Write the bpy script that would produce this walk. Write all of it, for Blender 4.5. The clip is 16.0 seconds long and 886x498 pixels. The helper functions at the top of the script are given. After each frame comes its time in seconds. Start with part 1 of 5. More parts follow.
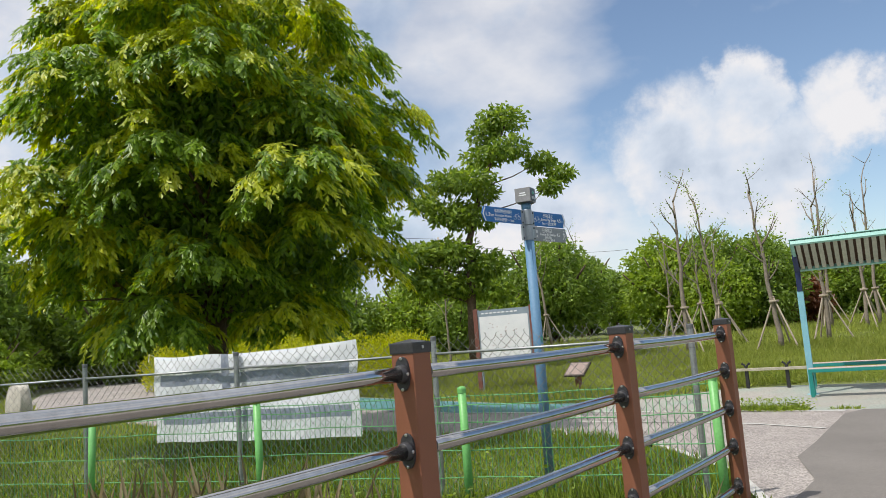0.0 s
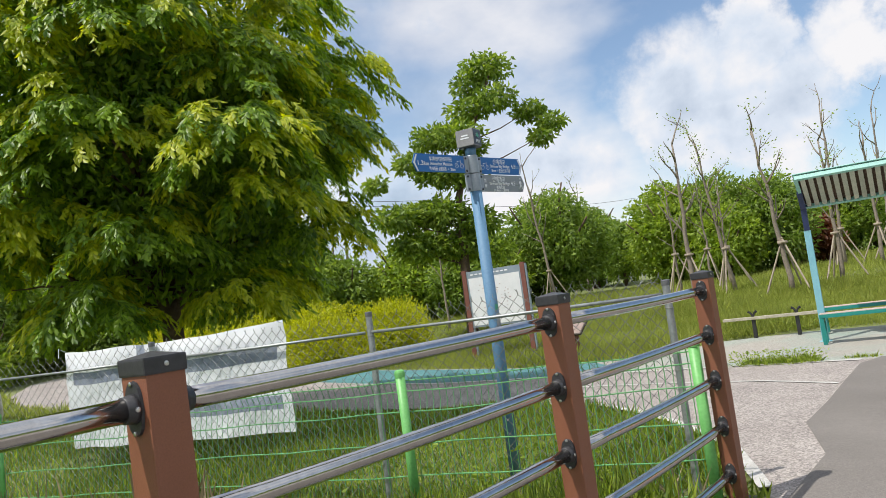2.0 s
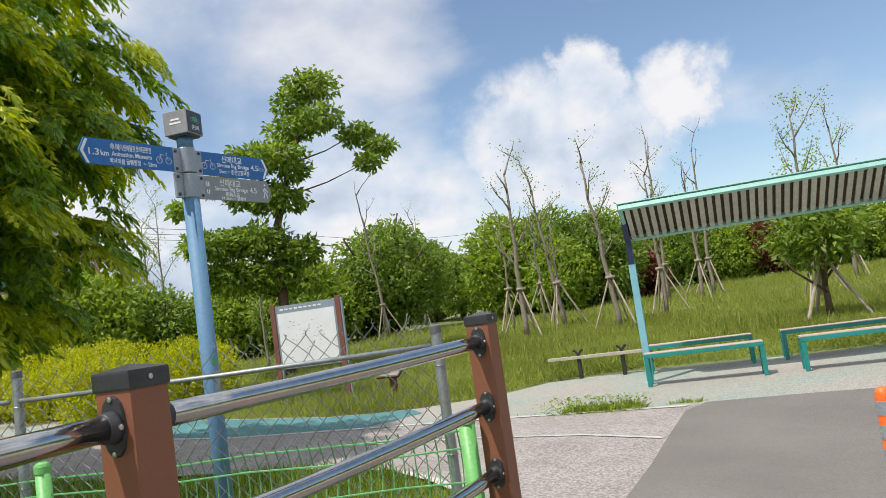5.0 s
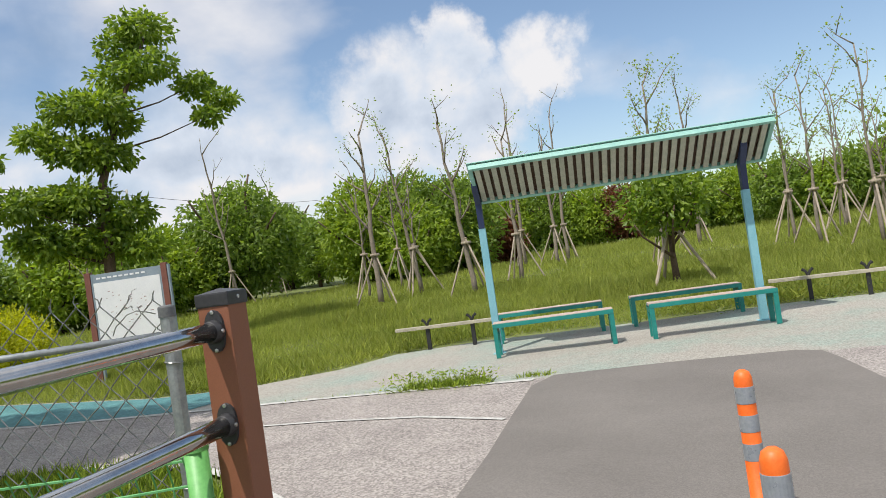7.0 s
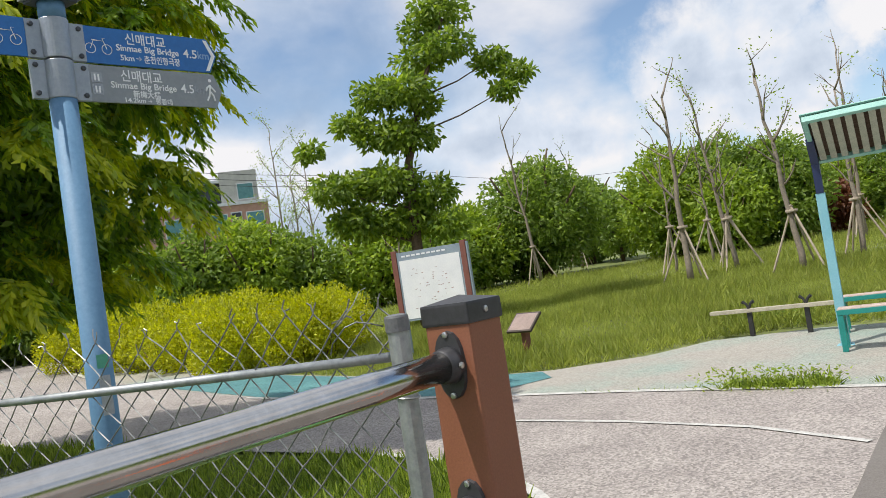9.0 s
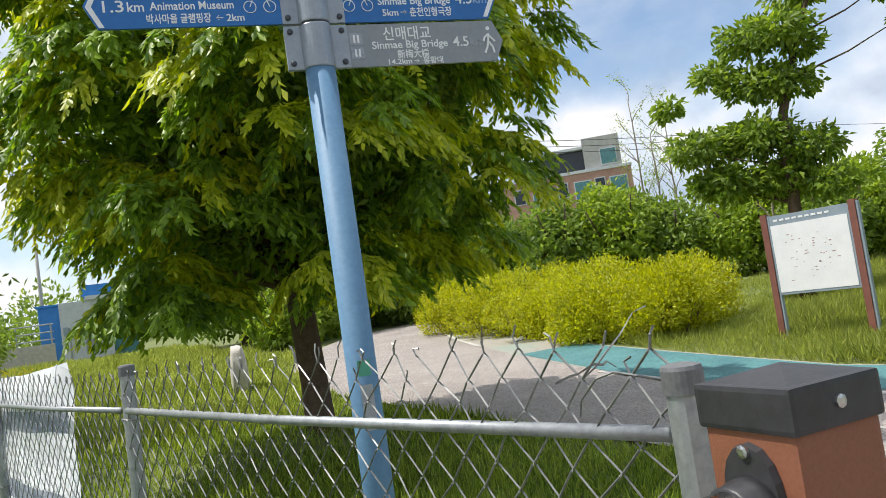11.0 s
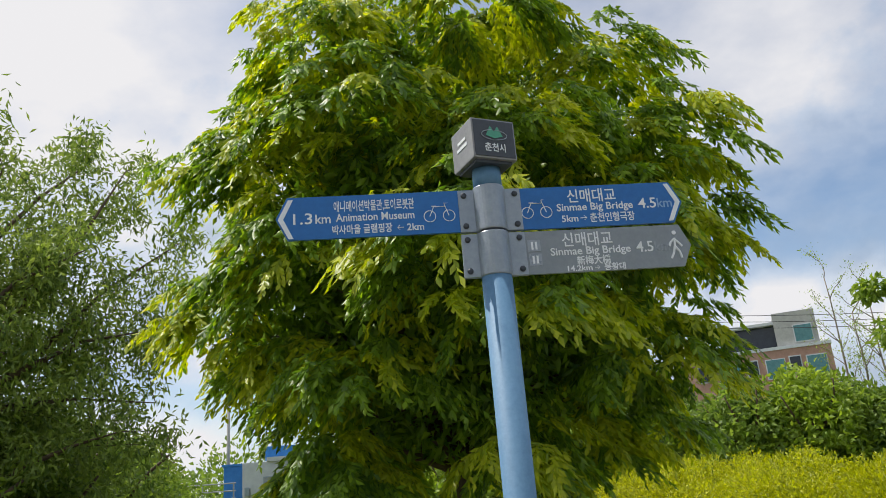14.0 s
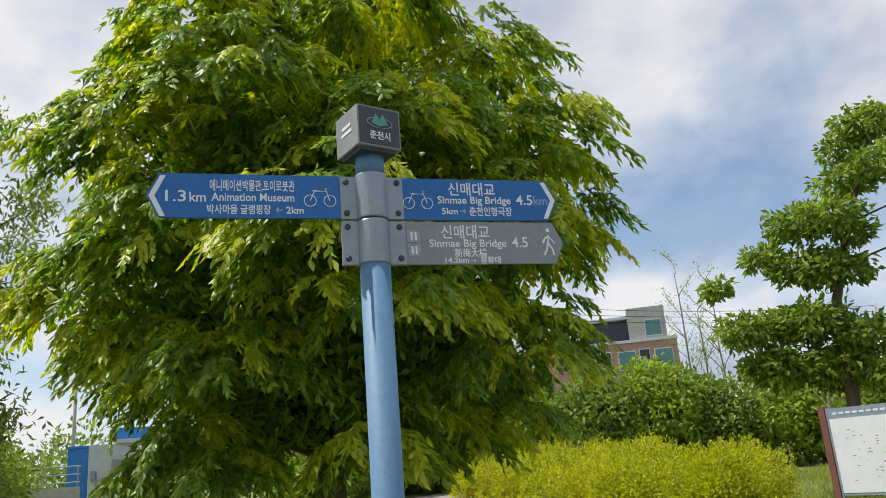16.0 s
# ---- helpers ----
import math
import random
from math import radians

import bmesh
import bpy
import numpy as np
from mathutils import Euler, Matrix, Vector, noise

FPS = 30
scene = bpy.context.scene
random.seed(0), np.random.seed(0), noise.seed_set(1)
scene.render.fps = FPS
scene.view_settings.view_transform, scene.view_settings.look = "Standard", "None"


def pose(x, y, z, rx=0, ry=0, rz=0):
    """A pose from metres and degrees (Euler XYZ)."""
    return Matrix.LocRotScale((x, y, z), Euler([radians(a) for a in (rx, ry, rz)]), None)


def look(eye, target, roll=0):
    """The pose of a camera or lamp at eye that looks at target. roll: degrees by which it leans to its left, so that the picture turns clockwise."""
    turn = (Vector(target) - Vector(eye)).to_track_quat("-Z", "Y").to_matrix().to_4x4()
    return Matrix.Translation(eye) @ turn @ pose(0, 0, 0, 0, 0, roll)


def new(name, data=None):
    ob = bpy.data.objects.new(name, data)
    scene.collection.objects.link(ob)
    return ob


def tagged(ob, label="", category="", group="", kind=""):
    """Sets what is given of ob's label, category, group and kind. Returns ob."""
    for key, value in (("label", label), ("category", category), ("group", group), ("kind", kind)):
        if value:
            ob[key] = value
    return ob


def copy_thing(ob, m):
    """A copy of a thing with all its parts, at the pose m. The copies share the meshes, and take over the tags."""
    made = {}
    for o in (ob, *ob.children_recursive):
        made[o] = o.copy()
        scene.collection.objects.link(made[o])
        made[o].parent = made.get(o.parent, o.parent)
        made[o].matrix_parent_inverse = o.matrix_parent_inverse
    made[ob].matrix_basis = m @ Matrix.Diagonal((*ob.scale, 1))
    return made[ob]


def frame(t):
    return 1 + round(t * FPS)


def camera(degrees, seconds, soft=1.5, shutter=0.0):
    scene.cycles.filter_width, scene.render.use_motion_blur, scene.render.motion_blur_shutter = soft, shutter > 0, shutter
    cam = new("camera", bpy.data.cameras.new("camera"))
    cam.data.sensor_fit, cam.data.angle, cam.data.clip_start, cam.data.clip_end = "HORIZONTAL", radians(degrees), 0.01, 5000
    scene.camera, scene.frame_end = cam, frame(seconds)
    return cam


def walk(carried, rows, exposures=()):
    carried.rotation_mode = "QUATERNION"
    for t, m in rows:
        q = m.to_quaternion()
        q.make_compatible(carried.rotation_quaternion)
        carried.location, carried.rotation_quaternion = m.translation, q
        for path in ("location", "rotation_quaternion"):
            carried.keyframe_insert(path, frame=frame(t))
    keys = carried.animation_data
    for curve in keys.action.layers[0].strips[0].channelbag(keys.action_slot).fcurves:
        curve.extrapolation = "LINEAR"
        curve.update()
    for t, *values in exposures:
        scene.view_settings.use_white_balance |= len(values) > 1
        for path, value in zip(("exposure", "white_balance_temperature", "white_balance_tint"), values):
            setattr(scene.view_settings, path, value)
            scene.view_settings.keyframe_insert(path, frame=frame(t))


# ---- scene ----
cam = camera(59.6, 16.0, soft=0.55)
PATH = [
    (0, (-5.911, -1.778, 1.395), (-4.304, -0.611, 1.631), -4.4),
    (0.5, (-5.62, -1.744, 1.399), (-4.127, -0.428, 1.595), -3.7),
    (1, (-5.341, -1.635, 1.419), (-3.838, -0.325, 1.574), -5.7),
    (1.5, (-5.014, -1.635, 1.411), (-3.527, -0.308, 1.577), -7.4),
    (2, (-4.708, -1.624, 1.428), (-3.116, -0.421, 1.567), -7.9),
    (2.5, (-4.471, -1.511, 1.435), (-2.735, -0.525, 1.543), -8.1),
    (3, (-4.184, -1.506, 1.417), (-2.455, -0.511, 1.564), -7.5),
    (3.5, (-3.882, -1.496, 1.419), (-2.15, -0.507, 1.57), -7.2),
    (4, (-3.587, -1.366, 1.438), (-1.788, -0.505, 1.582), -7.3),
    (4.2, (-3.482, -1.35, 1.433), (-1.685, -0.485, 1.584), -7.7),
    (6.3, (-2.308, -1.288, 1.417), (-0.505, -0.442, 1.602), -8.0),
    (6.5, (-2.222, -1.311, 1.425), (-0.383, -0.535, 1.563), -7.9),
    (7, (-1.995, -1.268, 1.394), (-0.074, -0.713, 1.427), -8.2),
    (7.5, (-1.806, -1.155, 1.419), (0.052, -0.418, 1.446), -8.3),
    (8, (-1.528, -1.156, 1.403), (0.188, -0.13, 1.421), -8.4),
    (8.5, (-1.325, -1.091, 1.415), (0.314, 0.053, 1.457), -8.7),
    (8.7, (-1.256, -1.002, 1.427), (0.354, 0.183, 1.491), -8.7),
    (10.8, (-0.57, -0.546, 1.502), (0.445, 1.176, 1.581), -8.5),
    (11, (-0.549, -0.512, 1.511), (0.293, 1.297, 1.637), -8.3),
    (11.5, (-0.471, -0.463, 1.559), (-0.006, 1.462, 1.842), -6.6),
    (12, (-0.472, -0.435, 1.602), (-0.114, 1.493, 1.998), -4.8),
    (12.5, (-0.498, -0.422, 1.645), (-0.127, 1.469, 2.18), -4.1),
    (13, (-0.515, -0.445, 1.628), (-0.131, 1.418, 2.245), -4.6),
    (13.5, (-0.506, -0.429, 1.639), (-0.105, 1.432, 2.25), -4.7),
    (14, (-0.502, -0.42, 1.649), (-0.059, 1.435, 2.251), -4.8),
    (14.5, (-0.502, -0.419, 1.653), (0.005, 1.422, 2.246), -4.6),
    (15, (-0.507, -0.428, 1.657), (0.07, 1.395, 2.245), -4.2),
    (15.5, (-0.518, -0.426, 1.655), (0.109, 1.384, 2.23), -3.9),
    (16, (-0.524, -0.42, 1.66), (0.234, 1.35, 2.199), -4.6),
]
walk(cam, [(t, look(eye, target, roll)) for t, eye, target, roll in PATH],
     [(0, -0.1), (0.6, -0.08), (1.2, 0.0), (4, 0.0), (6.5, -0.08), (8.5, -0.05), (11, 0.16), (12, 0.18), (13, -0.04), (13.5, -0.12), (16, -0.1)])

# ---- light ----
SUN_EL, SUN_AZ = radians(61), math.atan2(0.43, -0.9)
sun_dir = Vector((math.cos(SUN_EL) * math.cos(SUN_AZ), math.cos(SUN_EL) * math.sin(SUN_AZ), math.sin(SUN_EL)))
world = bpy.data.worlds.new("sky")
scene.world = world
world.use_nodes = True


def node(tree, kind, **values):
    n = tree.nodes.new(kind)
    for key, value in values.items():
        n.inputs[key].default_value = value
    return n


def build_sky():
    nt = world.node_tree
    nt.nodes.clear()
    link = nt.links.new
    out = nt.nodes.new("ShaderNodeOutputWorld")
    sky = nt.nodes.new("ShaderNodeTexSky")
    sky.sky_type, sky.sun_disc = "NISHITA", False
    sky.sun_elevation, sky.sun_rotation = SUN_EL, math.pi / 2 - SUN_AZ
    sky.air_density, sky.dust_density = 1.0, 0.6
    blue = nt.nodes.new("ShaderNodeBackground")
    blue.inputs["Strength"].default_value = 0.15
    link(sky.outputs[0], blue.inputs[0])
    tc = nt.nodes.new("ShaderNodeTexCoord")
    sep = nt.nodes.new("ShaderNodeSeparateXYZ")
    link(tc.outputs["Generated"], sep.inputs[0])
    lift = nt.nodes.new("ShaderNodeMath")
    lift.operation = "ADD"
    lift.inputs[1].default_value = 0.32
    link(sep.outputs["Z"], lift.inputs[0])
    flat = nt.nodes.new("ShaderNodeCombineXYZ")
    for axis in ("X", "Y"):
        div = nt.nodes.new("ShaderNodeMath")
        div.operation = "DIVIDE"
        link(sep.outputs[axis], div.inputs[0])
        link(lift.outputs[0], div.inputs[1])
        link(div.outputs[0], flat.inputs[axis])
    flat.inputs["Z"].default_value = 2.3
    shape = node(nt, "ShaderNodeTexNoise", Scale=1.15, Detail=9.0, Roughness=0.52)
    link(flat.outputs[0], shape.inputs["Vector"])
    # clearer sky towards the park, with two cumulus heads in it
    swirl = node(nt, "ShaderNodeTexNoise", Scale=16.0, Detail=6.0, Roughness=0.6)
    link(tc.outputs["Generated"], swirl.inputs["Vector"])

    def vmath(op, a, b):
        n = nt.nodes.new("ShaderNodeVectorMath")
        n.operation = op
        for i, v in enumerate((a, b)):
            if isinstance(v, tuple):
                n.inputs[i].default_value = v
            else:
                link(v, n.inputs[i])
        return n

    def fmath(op, a, b):
        n = nt.nodes.new("ShaderNodeMath")
        n.operation = op
        for i, v in enumerate((a, b)):
            if isinstance(v, (int, float)):
                n.inputs[i].default_value = v
            else:
                link(v, n.inputs[i])
        return n.outputs[0]

    def ranged(value, a, b, lo, hi):
        n = nt.nodes.new("ShaderNodeMapRange")
        n.interpolation_type = "SMOOTHSTEP"
        for key, v in (("From Min", a), ("From Max", b), ("To Min", lo), ("To Max", hi)):
            n.inputs[key].default_value = v
        link(value, n.inputs["Value"])
        return n.outputs[0]

    shift = vmath("MULTIPLY", vmath("SUBTRACT", swirl.outputs["Color"], (0.5, 0.5, 0.5)).outputs[0], (0.10, 0.10, 0.10)).outputs[0]
    bent = vmath("ADD", tc.outputs["Generated"], shift).outputs[0]
    puffs = None
    for way, r in (((0.938, 0.224, 0.262), 0.062), ((0.966, 0.128, 0.228), 0.070), ((0.93, 0.30, 0.20), 0.11), ((0.955, 0.22, 0.17), 0.10)):
        far = vmath("DISTANCE", bent, way).outputs["Value"]
        one = ranged(far, r * 0.55, r, 1.0, 0.0)
        puffs = one if puffs is None else fmath("MAXIMUM", puffs, one)
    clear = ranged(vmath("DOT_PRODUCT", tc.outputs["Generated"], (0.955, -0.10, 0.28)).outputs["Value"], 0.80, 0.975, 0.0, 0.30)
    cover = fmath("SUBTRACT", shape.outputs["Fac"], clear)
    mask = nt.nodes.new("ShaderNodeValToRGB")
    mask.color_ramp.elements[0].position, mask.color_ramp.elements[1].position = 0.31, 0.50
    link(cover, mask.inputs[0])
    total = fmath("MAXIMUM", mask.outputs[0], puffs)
    # cumulus relief: brighter on the side towards the sun
    def billow(where):
        n = node(nt, "ShaderNodeTexNoise", Scale=5.2, Detail=9.0, Roughness=0.56, Distortion=0.15)
        link(where, n.inputs["Vector"])
        return n.outputs["Fac"]

    towards = vmath("ADD", tc.outputs["Generated"], (sun_dir.x * 0.045, sun_dir.y * 0.045, sun_dir.z * 0.045)).outputs[0]
    relief = fmath("MULTIPLY", fmath("SUBTRACT", billow(tc.outputs["Generated"]), billow(towards)), 0.85)
    slow = node(nt, "ShaderNodeTexNoise", Scale=1.6, Detail=4.0, Roughness=0.5)
    link(flat.outputs[0], slow.inputs["Vector"])
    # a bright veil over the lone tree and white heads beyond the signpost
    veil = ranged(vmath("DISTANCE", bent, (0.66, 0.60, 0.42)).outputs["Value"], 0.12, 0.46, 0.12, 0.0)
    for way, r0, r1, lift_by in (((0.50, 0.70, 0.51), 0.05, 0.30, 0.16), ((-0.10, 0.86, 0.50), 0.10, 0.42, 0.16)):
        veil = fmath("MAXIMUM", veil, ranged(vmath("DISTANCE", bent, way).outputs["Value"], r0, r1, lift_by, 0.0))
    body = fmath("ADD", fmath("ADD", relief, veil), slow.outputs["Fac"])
    tone = nt.nodes.new("ShaderNodeValToRGB")
    e = tone.color_ramp.elements
    e[0].position, e[0].color = 0.30, (0.44, 0.53, 0.67, 1)
    e[1].position, e[1].color = 0.60, (0.93, 0.92, 0.94, 1)
    mid = e.new(0.48)
    mid.color = (0.72, 0.79, 0.90, 1)
    # a heavier grey cloud bank beyond the hedge
    bank = ranged(vmath("DISTANCE", bent, (0.598, 0.762, 0.248)).outputs["Value"], 0.06, 0.34, 0.17, 0.0)
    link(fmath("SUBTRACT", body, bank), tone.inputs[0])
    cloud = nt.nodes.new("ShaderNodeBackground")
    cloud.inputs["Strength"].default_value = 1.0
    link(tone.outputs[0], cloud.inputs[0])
    mix = nt.nodes.new("ShaderNodeMixShader")
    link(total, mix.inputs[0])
    link(blue.outputs[0], mix.inputs[1])
    link(cloud.outputs[0], mix.inputs[2])
    link(mix.outputs[0], out.inputs[0])


build_sky()
lamp = bpy.data.lights.new("sun", "SUN")
lamp.energy, lamp.angle, lamp.color = 4.3, radians(0.5), (1.0, 0.95, 0.87)
new("sun", lamp).matrix_world = look(sun_dir * 60, (0, 0, 0))


# ---- materials ----
def surface(name, dark, light, scale=8.0, rough=0.7, metal=0.0, bump=0.2, fine=60.0, low=0.35, high=0.65, contrast=0.5, per_piece=0.0, clear=0.0, speckle=0.0, grain=60.0):
    """Two colours mixed by coarse and fine noise, with a fine relief."""
    m = bpy.data.materials.new(name)
    m.use_nodes = True
    nt, link = m.node_tree, m.node_tree.links.new
    bsdf = nt.nodes["Principled BSDF"]
    tc = nt.nodes.new("ShaderNodeTexCoord")
    a = node(nt, "ShaderNodeTexNoise", Scale=scale, Detail=5.0, Roughness=0.6)
    b = node(nt, "ShaderNodeTexNoise", Scale=fine, Detail=3.0, Roughness=0.7)
    link(tc.outputs["Object"], a.inputs["Vector"])
    link(tc.outputs["Object"], b.inputs["Vector"])
    both = nt.nodes.new("ShaderNodeMix")
    both.inputs["Factor"].default_value = contrast
    link(a.outputs["Fac"], both.inputs["A"])
    link(b.outputs["Fac"], both.inputs["B"])
    ramp = nt.nodes.new("ShaderNodeValToRGB")
    ramp.color_ramp.elements[0].position, ramp.color_ramp.elements[1].position = low, high
    ramp.color_ramp.elements[0].color, ramp.color_ramp.elements[1].color = (*dark, 1), (*light, 1)
    link(both.outputs["Result"], ramp.inputs[0])
    colour = ramp.outputs[0]
    if speckle:
        chips = node(nt, "ShaderNodeTexVoronoi", Scale=grain)
        link(tc.outputs["Object"], chips.inputs["Vector"])
        tint = nt.nodes.new("ShaderNodeSeparateColor")
        link(chips.outputs["Color"], tint.inputs[0])
        dab = nt.nodes.new("ShaderNodeMapRange")
        dab.inputs["To Min"].default_value, dab.inputs["To Max"].default_value = 1 - speckle, 1 + speckle
        link(tint.outputs[0], dab.inputs["Value"])
        grey = nt.nodes.new("ShaderNodeHueSaturation")
        link(dab.outputs[0], grey.inputs["Value"])
        link(colour, grey.inputs["Color"])
        colour = grey.outputs[0]
    if per_piece:
        info = nt.nodes.new("ShaderNodeObjectInfo")
        hsv = nt.nodes.new("ShaderNodeHueSaturation")
        span = nt.nodes.new("ShaderNodeMapRange")
        span.inputs["To Min"].default_value, span.inputs["To Max"].default_value = 1 - per_piece, 1 + per_piece
        link(info.outputs["Random"], span.inputs["Value"])
        link(span.outputs[0], hsv.inputs["Value"])
        link(colour, hsv.inputs["Color"])
        colour = hsv.outputs[0]
    link(colour, bsdf.inputs["Base Color"])
    bsdf.inputs["Metallic"].default_value = metal
    bsdf.inputs["Coat Weight"].default_value = clear
    wear = nt.nodes.new("ShaderNodeMapRange")
    wear.inputs["To Min"].default_value, wear.inputs["To Max"].default_value = max(0.03, rough - 0.12), min(1, rough + 0.12)
    link(a.outputs["Fac"], wear.inputs["Value"])
    link(wear.outputs[0], bsdf.inputs["Roughness"])
    if bump:
        bp = node(nt, "ShaderNodeBump", Strength=bump, Distance=0.004)
        link(b.outputs["Fac"], bp.inputs["Height"])
        link(bp.outputs[0], bsdf.inputs["Normal"])
    return m


def leaf_material(name, dark, light, through_light=0.45, gloss=0.5, clear=1.5):
    """Thin leaves: a random tint for each one, part of the light passing through."""
    m = bpy.data.materials.new(name)
    m.use_nodes = True
    nt, link = m.node_tree, m.node_tree.links.new
    bsdf = nt.nodes["Principled BSDF"]
    geo = nt.nodes.new("ShaderNodeNewGeometry")
    tc = nt.nodes.new("ShaderNodeTexCoord")
    patch = node(nt, "ShaderNodeTexNoise", Scale=0.9, Detail=2.0)
    link(tc.outputs["Object"], patch.inputs["Vector"])
    mixed = nt.nodes.new("ShaderNodeMix")
    mixed.inputs["Factor"].default_value = 0.4
    link(geo.outputs["Random Per Island"], mixed.inputs["A"])
    link(patch.outputs["Fac"], mixed.inputs["B"])
    ramp = nt.nodes.new("ShaderNodeValToRGB")
    e = ramp.color_ramp.elements
    e[0].position, e[1].position = 0.15, 0.85
    e[0].color, e[1].color = (*dark, 1), (*light, 1)
    link(mixed.outputs["Result"], ramp.inputs[0])
    link(ramp.outputs[0], bsdf.inputs["Base Color"])
    bsdf.inputs["Roughness"].default_value = gloss
    trans = nt.nodes.new("ShaderNodeBsdfTranslucent")
    warm = nt.nodes.new("ShaderNodeHueSaturation")
    warm.inputs["Hue"].default_value, warm.inputs["Saturation"].default_value, warm.inputs["Value"].default_value = 0.495, 1.1, clear
    link(ramp.outputs[0], warm.inputs["Color"])
    link(warm.outputs[0], trans.inputs[0])
    mix = nt.nodes.new("ShaderNodeMixShader")
    mix.inputs[0].default_value = through_light
    link(bsdf.outputs[0], mix.inputs[1])
    link(trans.outputs[0], mix.inputs[2])
    link(mix.outputs[0], nt.nodes["Material Output"].inputs[0])
    return m


M_SOIL = surface("grassy_soil", (0.10, 0.125, 0.034), (0.20, 0.23, 0.07), 1.2, 0.95, bump=0.6, fine=40)
M_ROAD = surface("worn_light_asphalt", (0.25, 0.22, 0.205), (0.39, 0.352, 0.325), 1.1, 0.92, bump=1.0, fine=90, contrast=0.5, low=0.36, high=0.64, speckle=0.42, grain=66)
M_ASPHALT = surface("smooth_grey_asphalt", (0.15, 0.135, 0.122), (0.205, 0.186, 0.17), 0.7, 0.9, bump=0.5, fine=160, contrast=0.3, speckle=0.14, grain=110)
M_TEAL = surface("teal_lane_paint", (0.045, 0.15, 0.17), (0.11, 0.27, 0.27), 1.6, 0.85, bump=0.6, fine=50, speckle=0.2, grain=35)
M_PALE = surface("faded_teal_concrete", (0.35, 0.325, 0.285), (0.265, 0.345, 0.30), 0.55, 0.92, bump=0.8, fine=70, low=0.46, high=0.64, contrast=0.3, speckle=0.24, grain=60)
M_LINE = surface("worn_white_line", (0.30, 0.285, 0.265), (0.60, 0.59, 0.56), 9.0, 0.85, bump=0.4, fine=50, low=0.3, high=0.6)
M_KERB = surface("concrete", (0.33, 0.31, 0.28), (0.52, 0.50, 0.46), 5.0, 0.9, bump=0.5)
M_BROWN = surface("terracotta_powder_coat", (0.20, 0.075, 0.040), (0.27, 0.105, 0.058), 4.0, 0.5, bump=0.12, fine=220)
M_CAP = surface("black_plastic", (0.026, 0.026, 0.029), (0.05, 0.05, 0.056), 9.0, 0.45, bump=0.1)
M_STEEL = surface("polished_stainless", (0.46, 0.445, 0.43), (0.58, 0.57, 0.56), 5.0, 0.15, metal=1.0, bump=0.02, fine=30)
M_BOLT = surface("zinc_screw", (0.5, 0.5, 0.5), (0.7, 0.7, 0.7), 20, 0.35, metal=1.0, bump=0)
M_GALV = surface("galvanised_steel", (0.27, 0.29, 0.30), (0.44, 0.46, 0.47), 12.0, 0.5, metal=0.65, bump=0.15)
M_CAPGREY = surface("dark_weathered_cap", (0.10, 0.105, 0.11), (0.19, 0.195, 0.20), 9.0, 0.6, bump=0.1)
M_WIRE = surface("galvanised_wire", (0.17, 0.175, 0.17), (0.36, 0.36, 0.345), 14.0, 0.42, metal=0.7, bump=0)
M_GREEN = surface("light_green_coating", (0.13, 0.40, 0.11), (0.21, 0.55, 0.17), 6.0, 0.45, bump=0.05)
M_GREENWIRE = surface("green_coated_wire", (0.09, 0.31, 0.11), (0.20, 0.48, 0.20), 6.0, 0.5, bump=0)
M_POLE = surface("blue_painted_steel", (0.085, 0.195, 0.33), (0.13, 0.265, 0.42), 2.5, 0.6, bump=0.1)
M_SLEEVE = surface("silver_grey_paint", (0.27, 0.31, 0.36), (0.35, 0.39, 0.44), 5.0, 0.38, metal=0.3, bump=0.04)
M_BLUE = surface("blue_sign_sheet", (0.012, 0.125, 0.40), (0.02, 0.16, 0.48), 3.0, 0.4, bump=0.03)
M_GREY = surface("grey_sign_sheet", (0.22, 0.25, 0.28), (0.28, 0.31, 0.34), 3.0, 0.42, bump=0.03)
M_WHITE = surface("white_reflective_letters", (0.75, 0.77, 0.8), (0.86, 0.88, 0.9), 9, 0.5, bump=0)
M_FAINT = surface("faded_letters", (0.22, 0.38, 0.62), (0.30, 0.45, 0.68), 9, 0.5, bump=0)
M_BOX = surface("dark_grey_box", (0.035, 0.042, 0.055), (0.055, 0.062, 0.078), 6, 0.4, bump=0.03)
M_BOXSIDE = surface("grey_box_side", (0.22, 0.22, 0.23), (0.30, 0.30, 0.31), 6, 0.5, bump=0.03)
M_LOGO = surface("green_emblem", (0.06, 0.30, 0.20), (0.09, 0.36, 0.25), 9, 0.5, bump=0)
M_SHELTER = surface("pale_teal_paint", (0.20, 0.44, 0.40), (0.34, 0.60, 0.53), 5.0, 0.5, bump=0.15)
M_LEG = surface("sky_blue_paint", (0.16, 0.40, 0.50), (0.26, 0.52, 0.60), 5.0, 0.5, bump=0.1)
M_NAVY = surface("navy_paint", (0.016, 0.028, 0.085), (0.03, 0.045, 0.12), 5.0, 0.45, bump=0.1)
M_BENCH = surface("teal_bench_paint", (0.010, 0.185, 0.165), (0.022, 0.27, 0.235), 6.0, 0.45, bump=0.12)
M_PINK = surface("weathered_pinkish_wood", (0.38, 0.27, 0.23), (0.56, 0.46, 0.40), 9.0, 0.8, bump=0.4, fine=35, per_piece=0.12)
M_SLAT = surface("pale_wood_slat", (0.34, 0.36, 0.30), (0.52, 0.52, 0.44), 9.0, 0.7, bump=0.3, per_piece=0.12)
M_PLANK = surface("weathered_plank", (0.30, 0.27, 0.20), (0.50, 0.46, 0.36), 9.0, 0.85, bump=0.5, fine=40)
